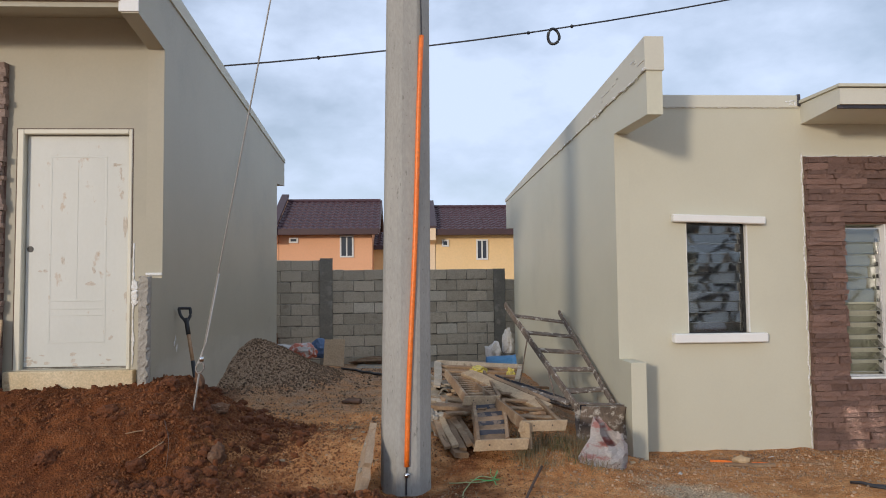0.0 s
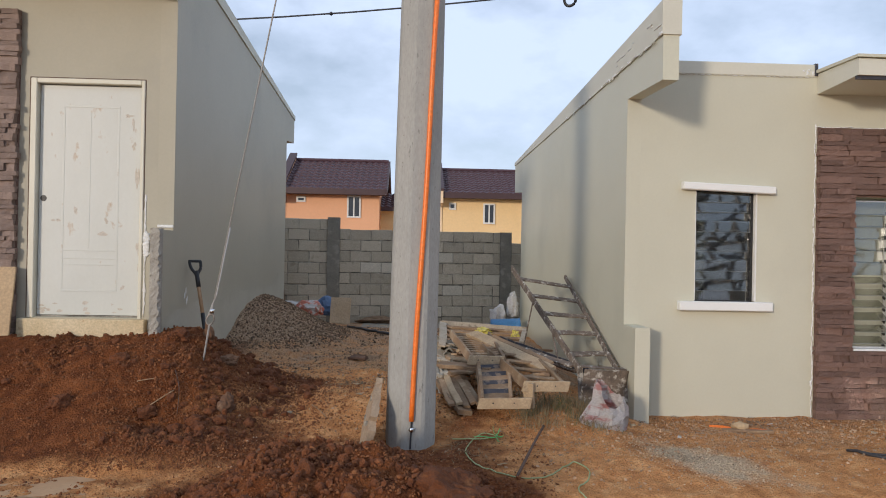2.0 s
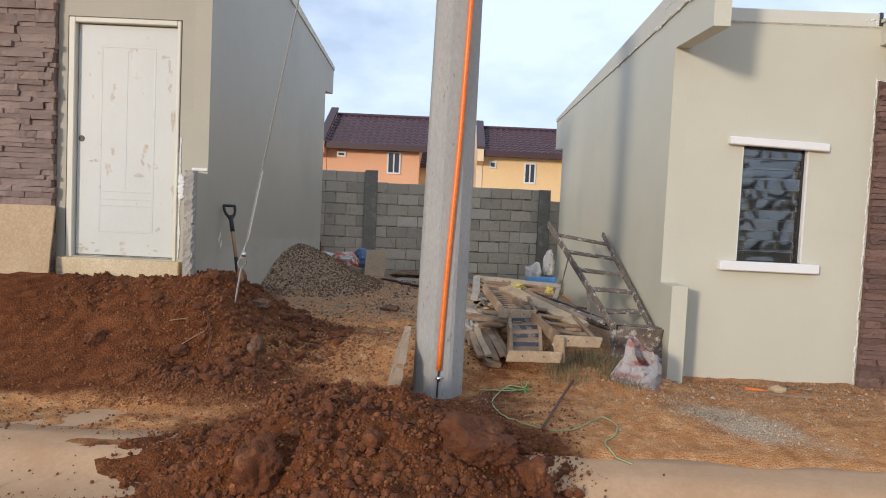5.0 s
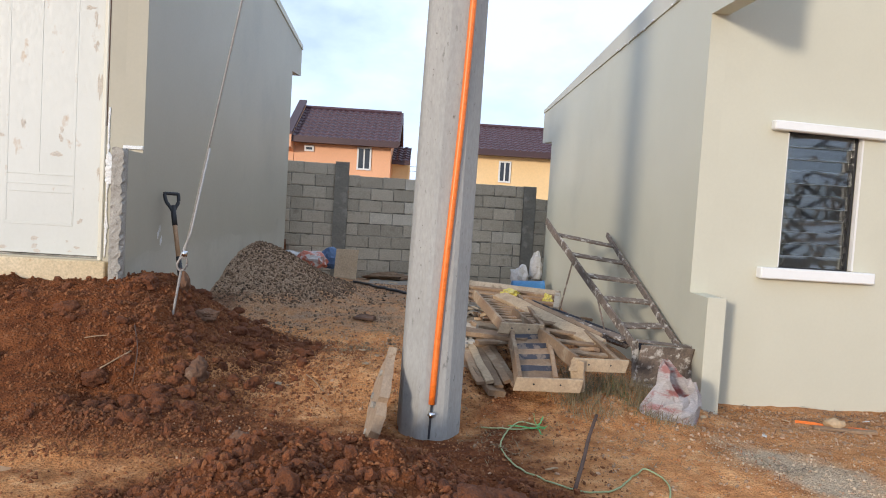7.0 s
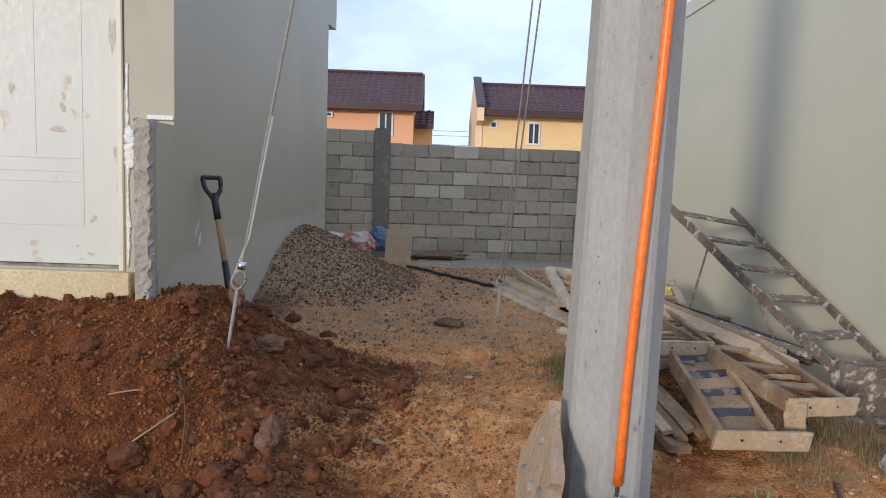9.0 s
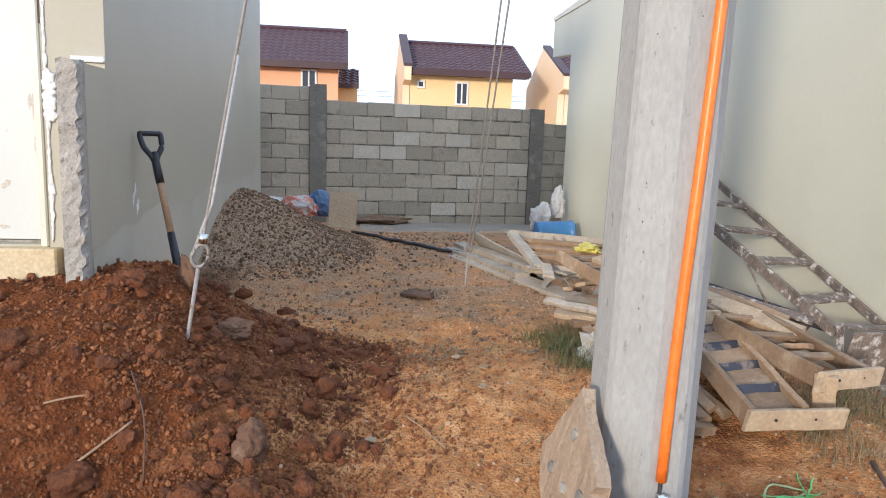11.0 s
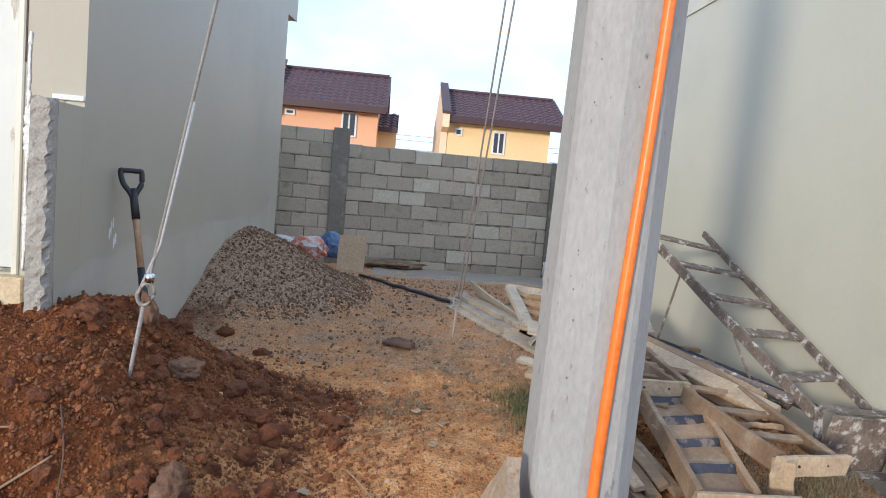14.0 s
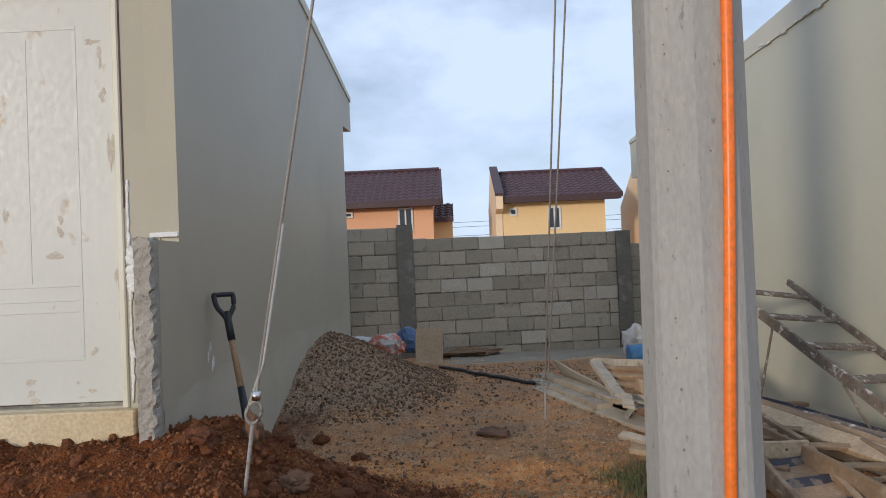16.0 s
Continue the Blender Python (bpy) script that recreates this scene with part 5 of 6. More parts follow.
def form_frame(name, rails, ends, bars, label, mats, holes=True, infill=()):
    """A site-made form: two long rails, end boards and crossbars."""
    o = Vector(rails[0][0])
    f = thing(name, o, label, "formwork", "formwork frames of the heap")
    for k, (a, b, w, h, roll) in enumerate(rails):
        part("rail", beam(bmesh.new(), Vector(a) - o, Vector(b) - o, w, h, roll, 0.004, 4, 0.004, k + 20), mats[0], f)
    for k, (a, b, w, h, roll) in enumerate(ends):
        e = part("end_board", beam(bmesh.new(), Vector(a) - o, Vector(b) - o, w, h, roll, 0.004, 4, 0.003, k + 30), mats[1], f)
        if holes:
            A, B = Vector(a) - o, Vector(b) - o
            n = (B - A).cross(Vector((0, 0, 1))).normalized()
            for t in (0.28, 0.68):
                bm = bmesh.new()
                c = A + (B - A) * t + Vector((0, 0, 0.004))
                tube(bm, [c + n * (h / 2 - 0.002), c + n * (h / 2 + 0.003)], 0.006, 8)
                part("bolt_hole", bm, M["black"], e)
    for k, (a, b, w, h, roll) in enumerate(bars):
        part("crossbar", beam(bmesh.new(), Vector(a) - o, Vector(b) - o, w, h, roll, 0.003, 2, 0.003, k + 40), mats[2], f)
    for k, (a, b, w) in enumerate(infill):
        part("infill_board", beam(bmesh.new(), Vector(a) - o, Vector(b) - o, w, 0.010, 0.18, 0.002, 3, 0.003, k + 60), M["wood"], f)
    return f


def between(p, q, t):
    return tuple(Vector(p).lerp(Vector(q), t))


L0, L1, R0, R1 = (1.315, 5.21, 0.262), (1.36, 6.0, 0.42), (1.55, 5.20, 0.27), (1.64, 6.08, 0.43)
form_frame("form_frame", [(L0, L1, 0.03, 0.085, 0.15), (R0, R1, 0.03, 0.085, -0.1)], [((1.29, 5.19, 0.255), (1.70, 5.165, 0.268), 0.085, 0.028, 1.571)],
           [(between(L0, L1, t), between(R0, R1, t), 0.06, 0.03, 0.9) for t in (0.22, 0.45, 0.68, 0.9)], "brown timber form with dark blue crossbars", (M["wood"], M["palewood"], M["bluesteel"]),
           infill=[(between(L0, L1, t), between(R0, R1, t), 0.17) for t in (0.10, 0.335, 0.565, 0.80)])
L0, L1, R0, R1 = (1.70, 5.34, 0.375), (1.44, 6.55, 0.50), (2.02, 5.44, 0.345), (1.92, 6.55, 0.46)
form_frame("form_frame", [(L0, L1, 0.03, 0.09, 0.2), (R0, R1, 0.03, 0.08, -0.2)],
           [((1.66, 5.29, 0.375), (2.05, 5.425, 0.352), 0.085, 0.028, 1.571), ((1.70, 5.30, 0.40), (1.715, 5.32, 0.20), 0.09, 0.028, 0.0)],
           [(between(L0, L1, t), between(R0, R1, t), 0.045, 0.02, 0.3) for t in (0.2, 0.42, 0.64, 0.86)], "brown timber form with a split end board", (M["wood"], M["palewood"], M["wood"]))
L0, L1, R0, R1 = (1.30, 6.04, 0.47), (1.20, 7.55, 0.53), (1.60, 6.05, 0.47), (1.62, 7.5, 0.52)
form_frame("form_frame", [(L0, L1, 0.03, 0.08, 0.25), (R0, R1, 0.03, 0.07, 0.0)], [((1.27, 5.99, 0.47), (1.585, 6.0, 0.468), 0.08, 0.03, 1.571)],
           [(between(L0, L1, t), between(R0, R1, t), 0.034, 0.016, 0.2) for t in (0.10, 0.18, 0.26, 0.34, 0.42, 0.50, 0.58, 0.66, 0.74, 0.82, 0.90, 0.97)], "slatted timber form lying flat on the heap", (M["wood"], M["palewood"], M["wood"]))
L0, L1, R0, R1 = (1.12, 7.74, 0.40), (1.17, 8.88, 0.50), (2.0, 7.6, 0.42), (2.15, 8.3, 0.49)
form_frame("timber_frame", [(L0, L1, 0.09, 0.045, 0.1), (R0, R1, 0.06, 0.04, 0.0)], [((1.09, 7.72, 0.395), (1.75, 7.45, 0.39), 0.075, 0.04, 1.2), ((1.15, 8.88, 0.50), (2.17, 8.30, 0.49), 0.07, 0.04, 1.2)],
           [(between(L0, L1, t), between(R0, R1, t), 0.05, 0.03, 0.3) for t in (0.3, 0.55, 0.8)], "grey weathered timber frame resting on the heap", (M["greywood"], M["greywood"], M["wood"]), False)
bm = bmesh.new()
beam(bm, (0, 0, 0), (0.33, -1.25, -0.12), 0.24, 0.012, -0.95, 0.003, 4, 0.004, 3)
ob = solid("grey_panel", bm, M["rawconc"], "thin grey fibre-cement panel propped on the planks", "panel")
ob.location = (0.90, 9.25, 0.40)

# arched offcuts under the frame
for x, y in ((1.22, 7.62), (1.55, 7.42)):
    bm = bmesh.new()
    ring = [(0.10 * math.cos(a), 0.0, 0.11 * math.sin(a)) for a in [math.pi * i / 12 for i in range(13)]]
    for p, q in zip(ring, ring[1:]):
        beam(bm, (p[0], 0, p[2]), (q[0], 0, q[2]), 0.10, 0.008, 0.0, 0.001)
    ob = solid("pipe_offcut", bm, M["rawconc"], "grey half-pipe offcut under the timber", "pipe", "half-pipe offcuts")
    ob.location = (x, y, height(x, y) + 0.005)

# ladder-like steel form against the wall
lad = thing("steel_ladder_form", (2.31, 6.07, 0.36), "rusty steel ladder form splashed with cement, leaning along the wall", "ladder")
o = Vector((2.31, 6.07, 0.36))
LA, LB_, RA, RB_ = Vector((2.30, 6.05, 0.37)), Vector((1.965, 8.25, 1.255)), Vector((2.655, 6.16, 0.385)), Vector((2.64, 8.34, 1.15))
for a, b, s in ((LA, LB_, 1), (RA, RB_, 2)):
    part("rail", beam(bmesh.new(), a - o, b - o, 0.024, 0.085 - 0.018 * s, 0.1, 0.003, 6, 0.004, s), M["rust"], lad, "cement-splashed angle rail")
for t in (0.13, 0.31, 0.49, 0.67, 0.86):
    rung = part("rung", beam(bmesh.new(), LA.lerp(LB_, t) - o, RA.lerp(RB_, t) - o, 0.085, 0.016, 0.35, 0.003, 2, 0.003, int(t * 50)), M["rust"], lad)
bm = bmesh.new()
tube(bm, [LA.lerp(LB_, 0.62) - o, Vector((2.0, 7.48, 0.38)) - o], 0.008, 6)
part("prop_rod", bm, M["rust"], lad, "thin rusty prop")
bm = bmesh.new()
tube(bm, [LA.lerp(LB_, 0.36) - o, Vector((2.19, 6.45, 0.36)) - o], 0.008, 6)
part("prop_rod", bm, M["rust"], lad)

tray = thing("steel_tray", (2.5, 5.98, 0.1), "rusty cement-splashed steel tray standing on edge", "tray")
bm = bmesh.new()
beam(bm, (-0.20, -0.03, 0.165), (0.20, 0.02, 0.145), 0.012, 0.31, 0.25, 0.003, 3, 0.003, 5)
part("plate", bm, M["rust"], tray)
for a, b in (((-0.21, 0.0, 0.33), (0.20, 0.05, 0.30)), ((-0.19, -0.03, 0.01), (0.19, 0.0, -0.01)), ((-0.21, -0.02, 0.0), (-0.215, 0.03, 0.33)), ((0.2, 0.0, 0.0), (0.205, 0.06, 0.30))):
    part("flange", beam(bmesh.new(), a, b, 0.055, 0.01, 0.2, 0.002, 1, 0.002, 4), M["rust"], tray)


def draped(name, c, size, mat, label, category, seed=1.0, folds=0.3, sub=3, group=""):
    """A crumpled bag: creased facets that sag on the ground."""
    bm = bmesh.new()
    made = blob(bm, (0, 0, 0), 1, sub, folds, 1.5, seed, size)
    for v in made:
        u = Vector((v.co.x / size[0], v.co.y / size[1], v.co.z / size[2]))
        crease = abs(noise.noise(u * 2.6 + Vector((seed * 3, 1, 7))))
        fine = abs(noise.noise(u * 6.0 + Vector((1, seed * 2, 4))))
        v.co *= 1 - 0.5 * folds * (1 - crease * 2.4) + 0.5 * folds * (fine - 0.2)
        v.co.z = max(v.co.z, -size[2] * 0.62)
    ob = solid(name, bm, mat, label, category, group)
    ob.location = c
    return ob


# torn sack with an open mouth
sack = thing("torn_sack", (2.28, 5.33, -0.03), "crumpled red and white woven sack with an open mouth", "sack")
bm = bmesh.new()
rings = []
N = 20
fold = random.Random(31)
for k in range(8):
    t = k / 7
    ring = []
    for i in range(N):
        a = i * 2 * math.pi / N
        rx, ry = 0.26 - 0.16 * t ** 0.8, 0.20 - 0.11 * t
        pinch = 1 + 0.30 * noise.noise(Vector((math.cos(a) * 1.4, math.sin(a) * 1.4, t * 2.2))) + 0.12 * math.sin(a * 4 + t * 3) * (0.4 + t) + fold.uniform(-0.075, 0.075)
        lip = 0.085 * math.sin(a - 0.7) + 0.04 * math.cos(a * 2 + 0.6)
        ring.append(bm.verts.new((rx * pinch * math.cos(a) + 0.03 + 0.06 * t + fold.uniform(-0.01, 0.01), ry * pinch * math.sin(a) - 0.03 * t, 0.35 * t + lip * t * t + fold.uniform(-0.012, 0.012) * (k > 0))))
    rings.append(ring)
for k, (a, b) in enumerate(zip(rings, rings[1:])):
    for i in range(N):
        q = (a[i], a[(i + 1) % N], b[(i + 1) % N], b[i])
        for tri in (((q[0], q[1], q[2]), (q[0], q[2], q[3])) if (i + k) % 2 else ((q[0], q[1], q[3]), (q[1], q[2], q[3]))):
            bm.faces.new(tri)
bmesh.ops.solidify(bm, geom=bm.faces[:], thickness=0.004)
part("sack_body", bm, M["sackred"], sack)
bm = bmesh.new()
pts = [(0.18 + 0.03 * i, -0.12 - 0.008 * i, 0.03 - 0.002 * i) for i in range(11)]
for i, (p, q) in enumerate(zip(pts, pts[1:])):
    w = 0.10 - 0.008 * i
    beam(bm, p, (q[0], q[1], q[2] + 0.006 * math.sin(i * 1.9)), w, 0.006, 0.25 * math.sin(i * 1.3), 0.001)
part("trailing_corner", bm, M["sackclear"], sack, "", True)

# drum and sacks in the far corner
drum = thing("plastic_drum", (2.32, 11.45, 0.185), "blue plastic drum lying on its side", "drum")
drum.scale = (0.80, 0.80, 0.80)
bm = bmesh.new()
prof = [(-0.30, 0.13), (-0.295, 0.165), (-0.2, 0.172), (-0.1, 0.178), (0, 0.18), (0.1, 0.184), (0.2, 0.188), (0.285, 0.19), (0.29, 0.205), (0.305, 0.205), (0.305, 0.19)]
tube(bm, [(x, 0, 0) for x, _ in prof], 0.18, 24, [r for _, r in prof])
part("body", bm, M["bluedrum"], drum, "", True)
bm = bmesh.new()
tube(bm, [(0.306, 0, 0), (0.309, 0, 0)], 0.165, 24)
part("open_end", bm, M["bluesteel"], drum)
draped("white_sack", (2.25, 11.85, 0.30), (0.15, 0.13, 0.24), M["sackclear"], "crumpled white plastic sack in the far corner", "sack", 2.0, 0.4, group="sacks by the fence")
draped("white_sack", (2.52, 12.0, 0.48), (0.10, 0.09, 0.26), M["sackclear"], "upright white plastic sack beside the wall", "sack", 5.0, 0.35, group="sacks by the fence")

draped("printed_sack", (-0.88, 11.15, 0.46), (0.25, 0.17, 0.15), M["sack"], "half-full white sack with red print behind the gravel", "sack", 3.0, 0.25, group="sacks by the gravel")
draped("white_sack", (-1.2, 11.25, 0.52), (0.20, 0.14, 0.08), M["sackclear"], "flat crumpled white sack beside the wall", "sack", 4.0, 0.4, group="sacks by the gravel")
draped("blue_bundle", (-0.64, 11.38, 0.47), (0.17, 0.15, 0.19), M["bluecloth"], "dull blue plastic bundle behind the sack", "bundle", 6.0, 0.25)
bm = bmesh.new()
beam(bm, (0, 0, 0), (0.02, 0.10, 0.40), 0.32, 0.025, 0.0, 0.004, 3, 0.002, 8)
ob = solid("offcut_board", bm, M["cementlump"], "square grey board leaning among the sacks", "board")
ob.matrix_basis = pose(-0.37, 10.85, 0.27, 0, 0, 4)

draped("yellow_bag", (1.62, 8.12, 0.49), (0.11, 0.08, 0.04), M["yellow"], "crushed yellow plastic bag on the timber", "bag", 7.0, 0.5, group="yellow bags")
draped("yellow_bag", (1.98, 7.95, 0.46), (0.05, 0.05, 0.07), M["yellow"], "small crushed yellow plastic bag on the timber", "bag", 8.0, 0.5, group="yellow bags")

draped("soil_mound", (0.15, 13.10, 0.105), (0.42, 0.20, 0.085), M["gravel"], "low mound of brown soil at the foot of the fence", "soil", 9.0, 0.5)

# hose on the earth
pts = [(-0.25, 10.95), (0.0, 10.4), (0.25, 9.9), (0.5, 9.5), (0.72, 9.2), (0.95, 8.95), (1.2, 8.8)]
bm = bmesh.new()
tube(bm, [(p.x, p.y, height(p.x, p.y) + 0.02) for p in smooth_line([(x, y, 0) for x, y in pts], 8)], 0.018, 8)
solid("black_hose", bm, M["darkcable"], "black hose lying across the gravel", "hose", smooth=True)

# shovel against the left wall
sh = thing("shovel", (-1.06, 6.12, 0.50), "shovel with a black grip leaning on the side wall", "shovel")
foot, head = Vector((0.0, 0.0, 0.0)), Vector((-0.215, 0.27, 0.80))
d = (head - foot).normalized()
part("blade", beam(bmesh.new(), foot - d * 0.16, foot + d * 0.12, 0.19, 0.006, 0.3, 0.002, 4, 0.004, 2), M["rust"], sh, "rusty blade half buried")
part("socket", tube(bmesh.new(), [foot + d * 0.10, foot + d * 0.36], 0.019, 10, [0.023, 0.018]), M["black"], sh, "dark steel socket", True)
part("shaft", tube(bmesh.new(), [foot + d * 0.34, head - d * 0.16], 0.0165, 10), M["shaft"], sh, "worn wooden shaft", True)
bm = bmesh.new()
side = Matrix.Rotation(radians(38), 3, d) @ d.cross(Vector((0, -1, 0.25))).normalized()
loop = [head - d * 0.17, head - d * 0.12 + side * 0.015, head - d * 0.07 + side * 0.045, head - d * 0.005 + side * 0.052, head + side * 0.035, head - side * 0.035, head - d * 0.005 - side * 0.052,
        head - d * 0.07 - side * 0.045, head - d * 0.12 - side * 0.015, head - d * 0.17]
tube(bm, smooth_line(loop, 4), 0.0135, 10)
tube(bm, [head - d * 0.26, head - d * 0.10], 0.02, 10)
part("grip", bm, M["black"], sh, "black D-shaped grip", True)
bm = bmesh.new()
for k in range(5):
    blob(bm, (LX + 0.002, 6.34 + 0.02 * k, 0.98 + 0.045 * (k % 3) - 0.02 * k), 0.02, 1, 0.7, 2, k, (0.002, 0.012, 0.035))
part("plaster_scar", bm, M["caulk"], None)
bpy.data.objects["plaster_scar"].parent = left
bpy.data.objects["plaster_scar"].location = (-LX, -LF, 0)

# broken slab leaning on the pole
slab = thing("concrete_fragment", (0.40, 4.86, 0.0), "broken tan concrete slab with holes leaning on the pole", "concrete slab")
out = [(0.08, -0.12), (0.20, -0.12), (0.17, 0.02), (0.21, 0.075), (0.265, 0.07), (0.31, 0.124), (0.305, 0.213), (0.245, 0.268), (0.27, 0.302), (0.17, 0.385), (0.06, 0.475), (0.0, 0.53), (-0.03, 0.475), (-0.077, 0.40), (-0.113, 0.312), (-0.16, 0.253), (-0.155, 0.203), (-0.05, 0.084), (0.05, 0.0)]
bm = bmesh.new()
rnd = random.Random(9)
fa = [bm.verts.new((x, 0, z)) for x, z in out]
fb = [bm.verts.new((x * 1.02 + rnd.uniform(-0.008, 0.008), 0.055 + rnd.uniform(-0.008, 0.01), z + rnd.uniform(-0.01, 0.01))) for x, z in out]
bm.faces.new(fa)
bm.faces.new(fb[::-1])
for i in range(len(out)):
    j = (i + 1) % len(out)
    bm.faces.new((fa[i], fa[j], fb[j], fb[i]))
bmesh.ops.triangulate(bm, faces=[f for f in bm.faces if len(f.verts) > 4])
bmesh.ops.subdivide_edges(bm, edges=bm.edges[:], cuts=2, use_grid_fill=True)
for v in bm.verts:
    v.co += Vector((0, noise.noise(v.co * 12) * 0.008, 0))
ob = part("slab_body", bm, M["slab"], slab)
TILT = Matrix.Translation((-0.018, 0.06, -0.02)) @ Matrix.Rotation(radians(-84), 4, 'Z') @ Matrix.Rotation(radians(-14), 4, 'X')
ob.matrix_basis = TILT
for x, z in ((0.05, 0.38), (-0.04, 0.22), (0.08, 0.20), (0.19, 0.23), (0.14, 0.06)):
    bm = bmesh.new()
    tube(bm, [(x, -0.0105, z), (x, 0.004, z)], 0.019, 9)
    h = part("core_hole", bm, M["mortar"], slab)
    h.matrix_basis = TILT

# twine, sticks, litter
line = [(1.08, 5.01), (1.25, 4.93), (1.42, 4.97), (1.3, 5.02), (1.2, 4.85), (1.15, 4.6), (1.2, 4.35), (1.34, 4.16), (1.48, 4.06), (1.62, 4.09), (1.78, 4.28), (1.86, 4.38), (1.93, 4.28), (1.88, 4.06), (1.78, 3.9), (1.78, 3.75), (1.87, 3.62)]
bm = bmesh.new()
tube(bm, [(p.x, p.y, max(height(p.x, p.y), 0.0) + 0.008) for p in smooth_line([(x, y, 0) for x, y in line], 6)], 0.0045, 6)
solid("green_twine", bm, M["rope"], "pale green twine trailing over the soil", "twine", smooth=True)
knot = thing("strap_knot", (1.40, 4.93, height(1.40, 4.93)), "knot of bright green plastic strap on the soil", "strap")
for k, (dx, dy, dz) in enumerate(((-0.28, 0.05, 0.0), (0.02, -0.22, -0.005), (0.06, 0.06, 0.10), (-0.03, 0.10, 0.12), (0.10, 0.02, 0.02), (-0.22, -0.02, 0.02), (0.05, -0.12, 0.03))):
    bm = bmesh.new()
    beam(bm, (0, 0, 0.015), (dx * 0.6, dy * 0.5, 0.015 + dz * 0.6), 0.007, 0.003, 0.4 * k, 0.001, 3, 0.006, k)
    part("strap_end", bm, M["rope_bright"], knot)


def stick(name, pts, r, mat, label, group="sticks on the soil"):
    bm = bmesh.new()
    p3 = [(x, y, height(x, y) + dz) for x, y, dz in pts]
    tube(bm, smooth_line(p3, 4), r, 7, None)
    return solid(name, bm, mat, label, "stick", group, smooth=True)


stick("dark_branch", [(1.43, 4.05, 0.02), (1.55, 4.4, 0.035), (1.66, 4.75, 0.03), (1.79, 5.1, 0.025)], 0.010, M["branch"], "dark thin branch lying on the soil")
stick("pale_stick", [(-1.14, 4.91, 0.006), (-1.07, 4.95, 0.010), (-0.99, 5.01, 0.008)], 0.0048, M["palestick"], "pale peeled stick on the red heap")
stick("twig", [(-1.27, 5.03, 0.01), (-1.2, 5.045, 0.015), (-1.14, 5.055, 0.01)], 0.004, M["palestick"], "thin pale twig on the red heap")
stick("twig", [(-1.03, 5.15, 0.02), (-0.95, 5.0, 0.03), (-0.93, 4.9, 0.02)], 0.003, M["branch"], "thin brown root in the red heap")
stick("twig", [(-0.05, 5.55, 0.01), (0.02, 5.45, 0.015), (0.1, 5.32, 0.012)], 0.0035, M["palestick"], "thin pale twig on the trodden soil")
bm = bmesh.new()
for k in range(5):
    beam(bm, (-0.13 + 0.01 * k, 0.02 * k - 0.04, 0.02 + 0.008 * (k % 3)), (0.12 - 0.015 * k, 0.015 * k - 0.05, 0.025 + 0.01 * ((k + 1) % 3)), 0.045, 0.022, 0.4 * k, 0.004, 3, 0.006, k)
ob = solid("rotten_timber", bm, M["branch"], "dark rotten timber scrap on the gravel path", "timber")
ob.matrix_basis = pose(0.21, 7.47, height(0.21, 7.47), 0, 0, -35)

trash = thing("orange_strip", (3.55, 5.53, height(3.55, 5.53)), "torn orange plastic strip with a wood scrap", "plastic strip")
for k, (a, b) in enumerate((((-0.26, 0.04, 0.03), (-0.05, 0.0, 0.02)), ((-0.08, 0.0, 0.025), (0.12, -0.05, 0.015)), ((0.05, -0.06, 0.03), (0.24, -0.05, 0.02)))):
    part("strip", beam(bmesh.new(), a, b, 0.026, 0.004, 0.5 - 0.4 * k, 0.001, 3, 0.008, k), M["orange"], trash)
part("wood_scrap", beam(bmesh.new(), (-0.18, -0.05, 0.02), (0.22, -0.10, 0.02), 0.04, 0.02, 0.2, 0.003, 3, 0.003, 3), M["wood"], trash)
bm = bmesh.new()
blob(bm, (-0.03, -0.03, 0.05), 0.05, 2, 0.5, 2, 3.0, (0.08, 0.04, 0.035))
part("paper_wad", bm, M["plywood"], trash)

for x, tw in ((4.80, 0.0), (5.02, 6.0)):
    bm = bmesh.new()
    beam(bm, (0, 0, 0), (0.02, 0.13, 0.40), 0.13, 0.005, 0.0, 0.001)
    ob = solid("glass_pane", bm, M["clearglass"], "loose clear glass blade leaning on the stone", "glass", "loose glass blades")
    ob.matrix_basis = pose(x, 5.90, -0.07, 0, 0, tw)
    ob.visible_shadow = False

bm = bmesh.new()
beam(bm, (0, 0, 0), (0.0, 0.09, 0.60), 0.85, 0.018, 0.0, 0.003, 2, 0.003, 2)
ob = solid("plywood_sheet", bm, M["plywood"], "tan plywood sheet leaning on the stone cladding", "plywood")
ob.matrix_basis = pose(-3.07, 5.83, 0.63, 0, 0, 0)

